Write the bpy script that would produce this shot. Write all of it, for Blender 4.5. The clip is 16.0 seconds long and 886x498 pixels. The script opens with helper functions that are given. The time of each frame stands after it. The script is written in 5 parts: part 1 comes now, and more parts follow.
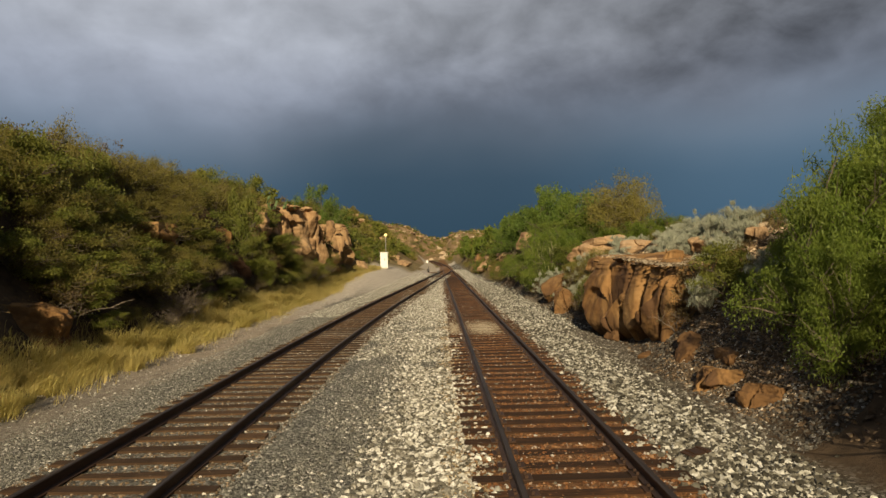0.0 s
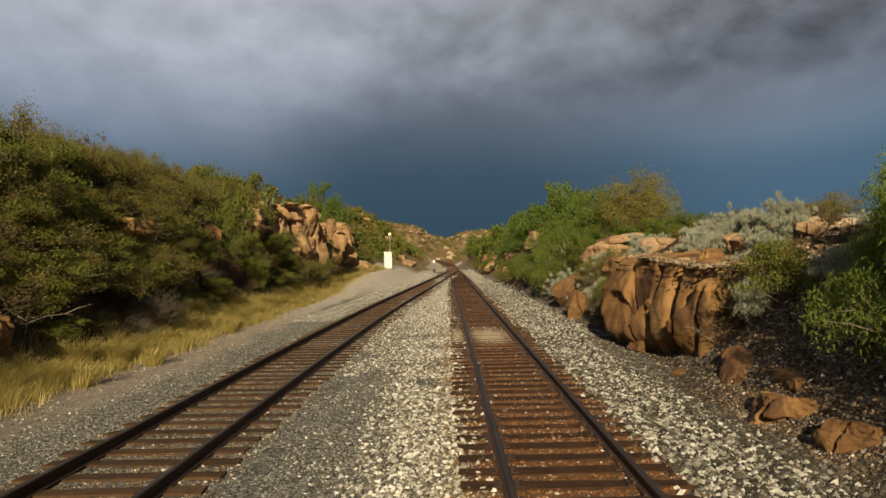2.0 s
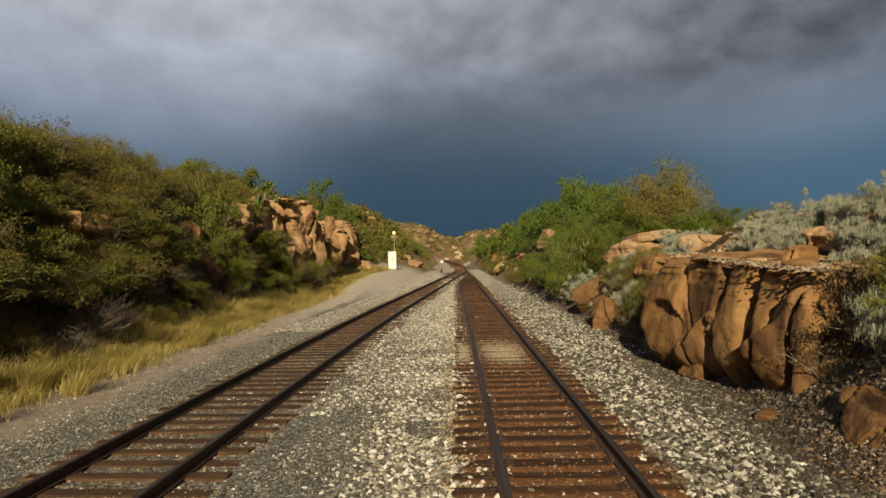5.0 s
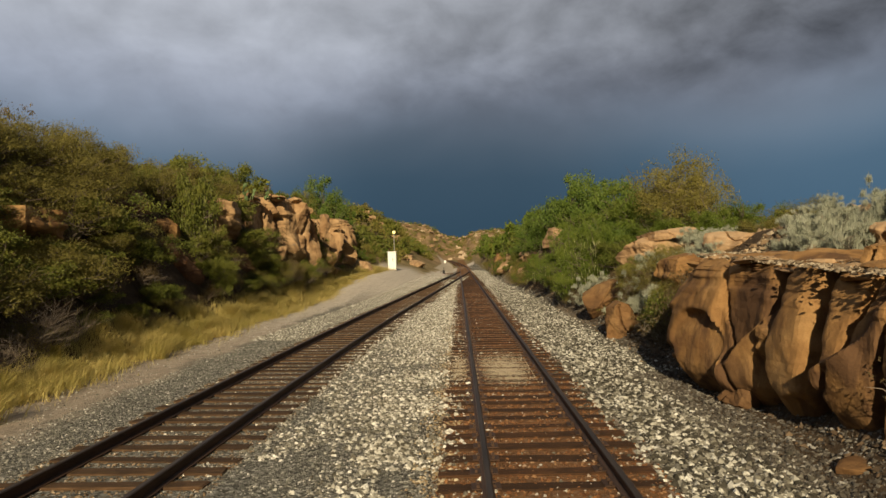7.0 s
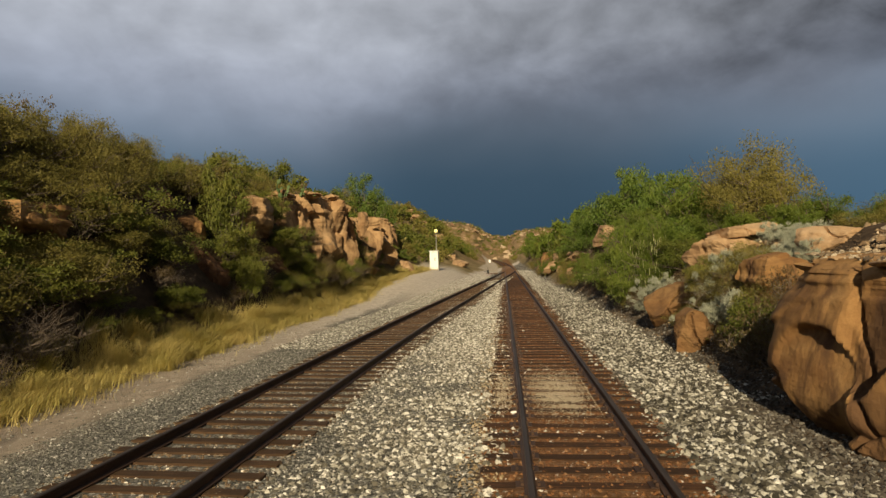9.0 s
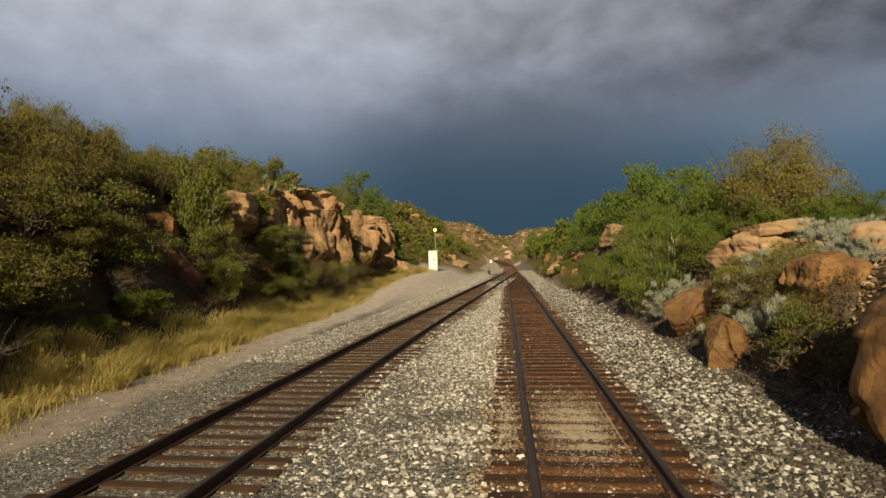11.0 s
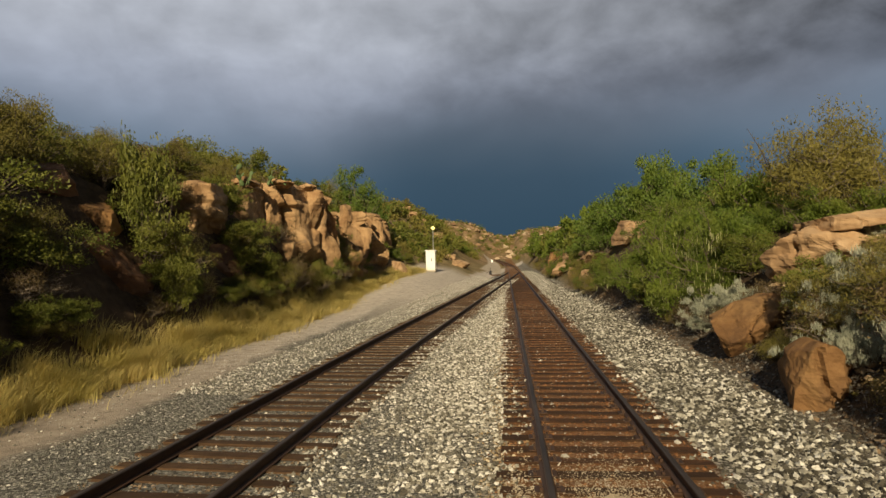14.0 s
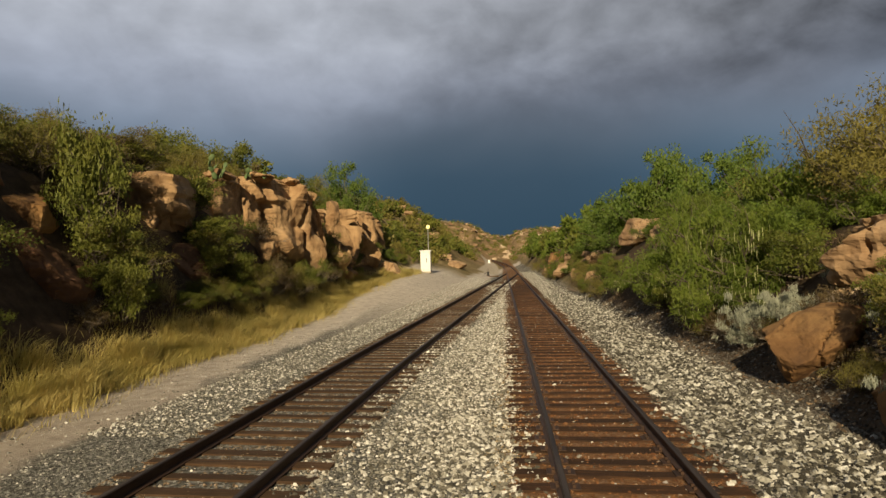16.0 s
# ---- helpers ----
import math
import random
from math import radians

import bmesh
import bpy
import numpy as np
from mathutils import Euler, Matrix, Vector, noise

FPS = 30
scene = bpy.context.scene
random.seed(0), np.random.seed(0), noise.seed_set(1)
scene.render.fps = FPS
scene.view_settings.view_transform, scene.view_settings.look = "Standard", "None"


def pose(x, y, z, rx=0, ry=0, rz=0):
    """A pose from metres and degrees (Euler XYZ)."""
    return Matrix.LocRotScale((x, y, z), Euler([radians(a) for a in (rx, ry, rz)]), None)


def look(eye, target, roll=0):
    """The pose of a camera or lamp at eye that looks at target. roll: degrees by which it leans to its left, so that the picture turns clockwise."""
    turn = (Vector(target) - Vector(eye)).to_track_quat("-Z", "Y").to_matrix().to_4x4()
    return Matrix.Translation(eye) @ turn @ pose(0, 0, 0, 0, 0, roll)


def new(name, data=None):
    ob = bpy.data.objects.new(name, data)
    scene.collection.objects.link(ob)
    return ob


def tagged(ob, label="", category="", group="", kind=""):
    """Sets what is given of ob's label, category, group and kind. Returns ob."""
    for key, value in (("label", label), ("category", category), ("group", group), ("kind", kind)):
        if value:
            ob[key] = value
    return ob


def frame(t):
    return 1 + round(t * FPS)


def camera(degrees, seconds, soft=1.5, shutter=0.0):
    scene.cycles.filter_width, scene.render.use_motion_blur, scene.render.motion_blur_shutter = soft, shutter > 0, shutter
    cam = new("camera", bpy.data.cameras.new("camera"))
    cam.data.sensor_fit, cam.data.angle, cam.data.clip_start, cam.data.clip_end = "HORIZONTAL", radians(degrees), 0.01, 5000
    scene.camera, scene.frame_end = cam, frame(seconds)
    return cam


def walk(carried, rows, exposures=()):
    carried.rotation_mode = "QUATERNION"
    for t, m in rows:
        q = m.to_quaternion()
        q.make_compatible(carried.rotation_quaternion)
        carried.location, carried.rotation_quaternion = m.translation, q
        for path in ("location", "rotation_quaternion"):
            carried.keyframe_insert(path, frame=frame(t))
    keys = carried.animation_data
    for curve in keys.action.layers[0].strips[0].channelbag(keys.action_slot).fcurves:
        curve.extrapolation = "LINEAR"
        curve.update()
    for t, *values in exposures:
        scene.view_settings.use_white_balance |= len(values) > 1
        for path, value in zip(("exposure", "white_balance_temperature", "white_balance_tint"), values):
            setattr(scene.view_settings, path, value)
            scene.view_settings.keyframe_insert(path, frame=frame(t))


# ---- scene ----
cam = camera(72.4, 16.0, 1.5)
METRES, EYE, TILT, LEAN, TURN = 19.05, 2.667, 0.98, 0.0, -0.5
ROWS = [
    (0.0, 0.0, 0.0, 0.0, -0.01, -0.34, 1.37),
    (0.5, 0.0022, 0.0308, -0.0009, 0.19, -0.35, 1.36),
    (1.0, 0.0043, 0.0592, -0.0021, 0.37, -0.36, 1.36),
    (1.5, 0.007, 0.0872, -0.002, 0.53, -0.35, 1.35),
    (2.0, 0.0093, 0.1159, -0.0029, 0.7, -0.34, 1.34),
    (2.5, 0.0107, 0.1436, -0.0037, 0.84, -0.33, 1.38),
    (3.0, 0.0132, 0.174, -0.004, 0.98, -0.32, 1.38),
    (3.5, 0.0136, 0.2062, -0.0042, 1.11, -0.32, 1.4),
    (4.0, 0.0136, 0.2377, -0.005, 1.22, -0.34, 1.4),
    (6.5, 0.0235, 0.386, -0.0078, 1.84, -0.31, 1.4),
    (7.0, 0.0264, 0.4167, -0.0081, 1.91, -0.32, 1.41),
    (7.5, 0.0264, 0.447, -0.0086, 4.16, -0.29, 1.46),
    (8.0, 0.0283, 0.4782, -0.0094, 6.05, -0.25, 1.48),
    (8.5, 0.0278, 0.5087, -0.0097, 6.1, -0.27, 1.47),
    (9.0, 0.0272, 0.5389, -0.01, 6.15, -0.27, 1.49),
    (11.5, 0.0238, 0.6875, -0.0129, 6.29, -0.25, 1.47),
    (12.0, 0.0236, 0.719, -0.0135, 6.3, -0.25, 1.47),
    (12.5, 0.0207, 0.7523, -0.0143, 6.31, -0.24, 1.48),
    (13.0, 0.0183, 0.7854, -0.0143, 6.33, -0.26, 1.47),
    (13.5, 0.0167, 0.8182, -0.0145, 6.33, -0.28, 1.48),
    (14.0, 0.0147, 0.8514, -0.0149, 6.35, -0.29, 1.47),
    (14.5, 0.0123, 0.8864, -0.0157, 6.36, -0.26, 1.49),
    (15.0, 0.0102, 0.9236, -0.0155, 6.38, -0.27, 1.45),
    (15.5, 0.0071, 0.9606, -0.0159, 6.38, -0.29, 1.46),
    (16.0, 0.0035, 0.9979, -0.0171, 6.04, -0.26, 1.48),
]
walk(cam, [(t, pose(0, 0, EYE, TILT, LEAN, TURN) @ pose(METRES * x, METRES * y, METRES * z, 90 + pitch, roll, yaw)) for t, x, y, z, yaw, pitch, roll in ROWS])


# ---- world and sun ----
SUN_AZ, SUN_EL = 184.0, 25.0     # compass degrees from +y, clockwise; height
SUN_POWER = 5.6


def build_world():
    w = bpy.data.worlds.new("storm_sky")
    scene.world = w
    w.use_nodes = True
    nt = w.node_tree
    nt.nodes.clear()
    N = lambda kind: nt.nodes.new(kind)
    L = nt.links.new
    co = N("ShaderNodeTexCoord")
    sep = N("ShaderNodeSeparateXYZ")
    L(co.outputs["Generated"], sep.inputs[0])

    def math_node(op, a, b=None, clamp=False):
        m = N("ShaderNodeMath")
        m.operation, m.use_clamp = op, clamp
        for i, v in enumerate((a, b)):
            if v is None:
                continue
            if isinstance(v, (int, float)):
                m.inputs[i].default_value = v
            else:
                L(v, m.inputs[i])
        return m.outputs[0]

    # cloud coordinates, a little flattened towards the horizon
    zc = math_node("ADD", math_node("MULTIPLY", sep.outputs["Z"], 0.55), 0.62)
    cx = math_node("DIVIDE", sep.outputs["X"], zc)
    cy = math_node("DIVIDE", sep.outputs["Y"], zc)
    com = N("ShaderNodeCombineXYZ")
    L(cx, com.inputs[0]), L(cy, com.inputs[1]), L(math_node("MULTIPLY", sep.outputs["Z"], 1.6), com.inputs[2])

    def noise_node(scale, detail, rough, dist=0.0):
        n = N("ShaderNodeTexNoise")
        n.inputs["Scale"].default_value = scale
        n.inputs["Detail"].default_value = detail
        n.inputs["Roughness"].default_value = rough
        n.inputs["Distortion"].default_value = dist
        L(com.outputs[0], n.inputs["Vector"])
        return n.outputs["Fac"]

    big = noise_node(2.1, 3, 0.5, 0.15)
    fine = noise_node(6.4, 6, 0.56, 0.35)
    # height of the sky in the ramp, ragged by the clouds
    el = math_node("ADD", sep.outputs["Z"], math_node("MULTIPLY", math_node("SUBTRACT", big, 0.5), 0.08))
    ramp = N("ShaderNodeValToRGB")
    cr = ramp.color_ramp
    cr.interpolation = "B_SPLINE"
    stops = [(0.0, (0.031, 0.067, 0.104)), (0.12, (0.043, 0.081, 0.122)), (0.18, (0.082, 0.116, 0.156)),
             (0.25, (0.150, 0.168, 0.212)), (0.33, (0.230, 0.246, 0.280)), (0.46, (0.262, 0.273, 0.298)), (1.0, (0.12, 0.123, 0.128))]
    cr.elements[0].position, cr.elements[0].color = stops[0][0], (*stops[0][1], 1)
    cr.elements[1].position, cr.elements[1].color = stops[-1][0], (*stops[-1][1], 1)
    for p, c in stops[1:-1]:
        e = cr.elements.new(p)
        e.color = (*c, 1)
    L(el, ramp.inputs[0])
    # brighter, thinner cloud towards the west; darker masses elsewhere
    side = N("ShaderNodeMapRange")
    side.inputs["From Min"].default_value, side.inputs["From Max"].default_value = 0.55, -0.62
    side.inputs["To Min"].default_value, side.inputs["To Max"].default_value = -0.22, 1.0
    side.interpolation_type = "SMOOTHSTEP"
    L(sep.outputs["X"], side.inputs["Value"])
    high = N("ShaderNodeMapRange")
    high.inputs["From Min"].default_value, high.inputs["From Max"].default_value = 0.16, 0.30
    high.interpolation_type = "SMOOTHSTEP"
    L(el, high.inputs["Value"])
    lumps = math_node("MULTIPLY", math_node("SUBTRACT", fine, 0.5), 1.25)
    puffs = math_node("MULTIPLY", math_node("SUBTRACT", noise_node(13.0, 5, 0.5, 0.2), 0.5), 0.7)
    lumps = math_node("ADD", lumps, puffs)
    lumps2 = math_node("MULTIPLY", math_node("SUBTRACT", big, 0.5), 1.3)
    gain = math_node("ADD", 1.0, math_node("MULTIPLY", high.outputs[0], math_node("ADD", math_node("ADD", lumps, lumps2), math_node("MULTIPLY", side.outputs[0], 1.05))))
    wide = N("ShaderNodeMapRange")
    wide.interpolation_type = "SMOOTHSTEP"
    wide.inputs["From Min"].default_value, wide.inputs["From Max"].default_value = 0.08, 0.55
    wide.inputs["To Min"].default_value, wide.inputs["To Max"].default_value = 0.0, 0.75
    L(math_node("ABSOLUTE", sep.outputs["X"]), wide.inputs["Value"])
    gain = math_node("ADD", gain, math_node("MULTIPLY", wide.outputs[0], math_node("SUBTRACT", 1.0, high.outputs[0])))
    gain = math_node("MAXIMUM", gain, 0.35)
    mul = N("ShaderNodeVectorMath")
    mul.operation = "SCALE"
    L(ramp.outputs[0], mul.inputs[0]), L(gain, mul.inputs["Scale"])
    # clear evening sky behind the storm front
    sky = N("ShaderNodeTexSky")
    sky.sky_type, sky.sun_disc = "NISHITA", False
    sky.sun_elevation, sky.sun_rotation = radians(SUN_EL), radians(SUN_AZ)
    skys = N("ShaderNodeVectorMath")
    skys.operation = "SCALE"
    skys.inputs["Scale"].default_value = 0.016
    L(sky.outputs[0], skys.inputs[0])
    back = N("ShaderNodeMapRange")
    back.inputs["From Min"].default_value, back.inputs["From Max"].default_value = 0.15, -0.35
    back.interpolation_type = "SMOOTHSTEP"
    L(sep.outputs["Y"], back.inputs["Value"])
    mix = N("ShaderNodeMix")
    mix.data_type = "RGBA"
    L(back.outputs[0], mix.inputs["Factor"])
    L(mul.outputs[0], mix.inputs[6]), L(skys.outputs[0], mix.inputs[7])
    bg = N("ShaderNodeBackground")
    out = N("ShaderNodeOutputWorld")
    L(mix.outputs[2], bg.inputs["Color"]), L(bg.outputs[0], out.inputs[0])


build_world()
sun = new("sun", bpy.data.lights.new("sun", "SUN"))
sun.data.energy, sun.data.angle, sun.data.color = SUN_POWER, radians(0.6), (1.0, 0.82, 0.54)
_az, _el = radians(SUN_AZ), radians(SUN_EL)
sun.matrix_world = look((60 * math.sin(_az) * math.cos(_el), 60 * math.cos(_az) * math.cos(_el), 60 * math.sin(_el)), (0, 0, 0))
scene.view_settings.exposure = 0.0


# ---- materials ----
class Mat:
    """A small builder for a principled material driven by noise."""

    def __init__(self, name, rough=0.8, metal=0.0, spec=0.3):
        self.m = bpy.data.materials.new(name)
        self.m.use_nodes = True
        self.nt = self.m.node_tree
        self.bsdf = self.nt.nodes["Principled BSDF"]
        self.bsdf.inputs["Roughness"].default_value = rough
        self.bsdf.inputs["Metallic"].default_value = metal
        self.bsdf.inputs["Specular IOR Level"].default_value = spec
        self.geo = self.n("ShaderNodeNewGeometry")
        self.co = self.n("ShaderNodeTexCoord")

    def n(self, kind):
        return self.nt.nodes.new(kind)

    def put(self, a, b):
        self.nt.links.new(a, b)

    def noise(self, scale, detail=4, rough=0.55, dist=0.0, stretch=None, world=True):
        v = self.geo.outputs["Position"] if world else self.co.outputs["Object"]
        if stretch:
            mp = self.n("ShaderNodeMapping")
            mp.inputs["Scale"].default_value = stretch
            self.put(v, mp.inputs["Vector"])
            v = mp.outputs[0]
        t = self.n("ShaderNodeTexNoise")
        t.inputs["Scale"].default_value, t.inputs["Detail"].default_value = scale, detail
        t.inputs["Roughness"].default_value, t.inputs["Distortion"].default_value = rough, dist
        self.put(v, t.inputs["Vector"])
        return t.outputs["Fac"]

    def voronoi(self, scale, feature="F1", out="Color"):
        t = self.n("ShaderNodeTexVoronoi")
        t.feature = feature
        t.inputs["Scale"].default_value = scale
        self.put(self.geo.outputs["Position"], t.inputs["Vector"])
        return t.outputs[out]

    def ramp(self, fac, *stops, interp="LINEAR"):
        r = self.n("ShaderNodeValToRGB")
        cr = r.color_ramp
        cr.interpolation = interp
        cr.elements[0].position, cr.elements[0].color = stops[0][0], (*stops[0][1], 1)
        cr.elements[1].position, cr.elements[1].color = stops[-1][0], (*stops[-1][1], 1)
        for p, c in stops[1:-1]:
            cr.elements.new(p).color = (*c, 1)
        self.put(fac, r.inputs[0])
        return r.outputs[0]

    def range(self, fac, a, b, lo=0.0, hi=1.0):
        r = self.n("ShaderNodeMapRange")
        r.interpolation_type = "SMOOTHSTEP"
        for k, v in (("From Min", a), ("From Max", b), ("To Min", lo), ("To Max", hi)):
            r.inputs[k].default_value = v
        self.put(fac, r.inputs["Value"])
        return r.outputs[0]

    def math(self, op, a, b):
        m = self.n("ShaderNodeMath")
        m.operation = op
        for i, v in enumerate((a, b)):
            if isinstance(v, (int, float)):
                m.inputs[i].default_value = v
            else:
                self.put(v, m.inputs[i])
        return m.outputs[0]

    def mix(self, fac, a, b, blend="MIX"):
        m = self.n("ShaderNodeMix")
        m.data_type, m.blend_type = "RGBA", blend
        for i, v in ((0, fac), (6, a), (7, b)):
            if isinstance(v, (int, float)):
                m.inputs[i].default_value = v
            elif isinstance(v, tuple):
                m.inputs[i].default_value = (*v, 1)
            else:
                self.put(v, m.inputs[i])
        return m.outputs[2]

    def color(self, c):
        if isinstance(c, tuple):
            self.bsdf.inputs["Base Color"].default_value = (*c, 1)
        else:
            self.put(c, self.bsdf.inputs["Base Color"])
        return self

    def bump(self, h, strength=0.5, distance=0.02):
        b = self.n("ShaderNodeBump")
        b.inputs["Strength"].default_value, b.inputs["Distance"].default_value = strength, distance
        self.put(h, b.inputs["Height"])
        self.put(b.outputs[0], self.bsdf.inputs["Normal"])
        return self

    def island(self):
        return self.geo.outputs["Random Per Island"]

    def object_random(self):
        o = self.n("ShaderNodeObjectInfo")
        return o.outputs["Random"]


def leaf_material(name, a, b, c, through_light=0.3):
    m = Mat(name, rough=0.55, spec=0.25)
    tint = m.mix(0.62, m.ramp(m.island(), (0.0, a), (0.55, b), (1.0, c)), b)
    patch = m.noise(0.9, 3, 0.6)
    tint = m.mix(m.range(patch, 0.35, 0.7, 0.0, 0.55), tint, c)
    tint = m.mix(m.math("MULTIPLY", m.object_random(), 0.35), tint, a)
    m.color(tint)
    tr = m.n("ShaderNodeBsdfTranslucent")
    m.put(tint, tr.inputs["Color"])
    ms = m.n("ShaderNodeMixShader")
    ms.inputs[0].default_value = through_light
    out = m.nt.nodes["Material Output"]
    m.put(m.bsdf.outputs[0], ms.inputs[1]), m.put(tr.outputs[0], ms.inputs[2]), m.put(ms.outputs[0], out.inputs[0])
    return m.m


def sandstone(name, light, mid, dark, stain=0.5, beds=0.5):
    m = Mat(name, rough=0.88, spec=0.15)
    big = m.noise(0.9, 5, 0.6, 0.6)
    strata = m.noise(1.0, 6, 0.65, 0.3, stretch=(0.35, 0.35, 5.0))
    grain = m.noise(38, 4, 0.7)
    c = m.ramp(big, (0.3, dark), (0.5, mid), (0.72, light))
    c = m.mix(m.range(strata, 0.42, 0.6, 0.0, 0.55 * beds), c, mid)
    lines = m.noise(1.0, 7, 0.7, 0.5, stretch=(0.5, 0.5, 11.0))
    c = m.mix(m.range(lines, 0.54, 0.66, 0.0, 0.6 * beds), c, dark)
    streak = m.noise(1.0, 5, 0.6, 0.5, stretch=(1.5, 1.5, 0.5))
    c = m.mix(m.range(streak, 0.46, 0.64, 0.0, stain), c, (0.085, 0.048, 0.028))
    c = m.mix(m.range(grain, 0.3, 0.75, 0.0, 0.35), c, dark)
    m.color(c)
    h = m.math("ADD", m.math("ADD", m.math("MULTIPLY", strata, 0.8 * beds), m.math("MULTIPLY", lines, 0.45 * beds)), m.math("ADD", m.math("MULTIPLY", grain, 0.12), m.math("MULTIPLY", m.noise(7, 5, 0.65), 0.5)))
    m.bump(h, 0.8, 0.06)
    return m.m


M_ROCK = sandstone("sandstone_ochre", (0.403, 0.248, 0.107), (0.297, 0.167, 0.065), (0.157, 0.078, 0.032), 0.9, 0.15)
M_ROCK_CLIFF = sandstone("sandstone_cliff", (0.52, 0.36, 0.20), (0.41, 0.265, 0.135), (0.22, 0.125, 0.06), 0.5)
M_ROCK_PALE = sandstone("sandstone_pale", (0.54, 0.39, 0.24), (0.40, 0.265, 0.145), (0.26, 0.16, 0.085), 0.45, 0.15)
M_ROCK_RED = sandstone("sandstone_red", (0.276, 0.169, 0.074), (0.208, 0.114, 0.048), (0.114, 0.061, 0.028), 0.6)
# darker brown copy of the sandstone: shade put into the colour
M_ROCK_SHADED = sandstone("sandstone_shaded", (0.28, 0.165, 0.09), (0.20, 0.105, 0.055), (0.11, 0.06, 0.035), 0.5)
M_OAK = leaf_material("oak_leaves", (0.063, 0.085, 0.015), (0.144, 0.164, 0.029), (0.266, 0.256, 0.048))
M_OLIVE = leaf_material("olive_leaves", (0.099, 0.090, 0.021), (0.194, 0.174, 0.040), (0.281, 0.236, 0.061))
M_MESQ = leaf_material("mesquite_leaves", (0.061, 0.098, 0.014), (0.134, 0.191, 0.025), (0.230, 0.259, 0.047), 0.38)
M_JUNIPER = leaf_material("juniper_leaves", (0.045, 0.085, 0.014), (0.105, 0.165, 0.026), (0.20, 0.25, 0.045))
M_SAGE = leaf_material("sage_leaves", (0.24, 0.26, 0.19), (0.38, 0.40, 0.30), (0.52, 0.52, 0.40), 0.25)
M_BROWN = leaf_material("dry_leaves", (0.075, 0.052, 0.025), (0.13, 0.092, 0.04), (0.20, 0.15, 0.065))
M_GRASS = leaf_material("dry_grass", (0.278, 0.244, 0.067), (0.542, 0.463, 0.144), (0.795, 0.647, 0.287), 0.4)


def bark_material(name, a, b):
    m = Mat(name, rough=0.9, spec=0.1)
    m.color(m.ramp(m.noise(22, 4, 0.6, stretch=(1, 1, 0.3)), (0.3, a), (0.75, b)))
    m.bump(m.noise(60, 3), 0.5, 0.01)
    return m.m


M_BARK = bark_material("grey_bark", (0.07, 0.055, 0.042), (0.19, 0.155, 0.12))
M_DEAD = bark_material("dead_twigs", (0.13, 0.10, 0.078), (0.30, 0.25, 0.20))


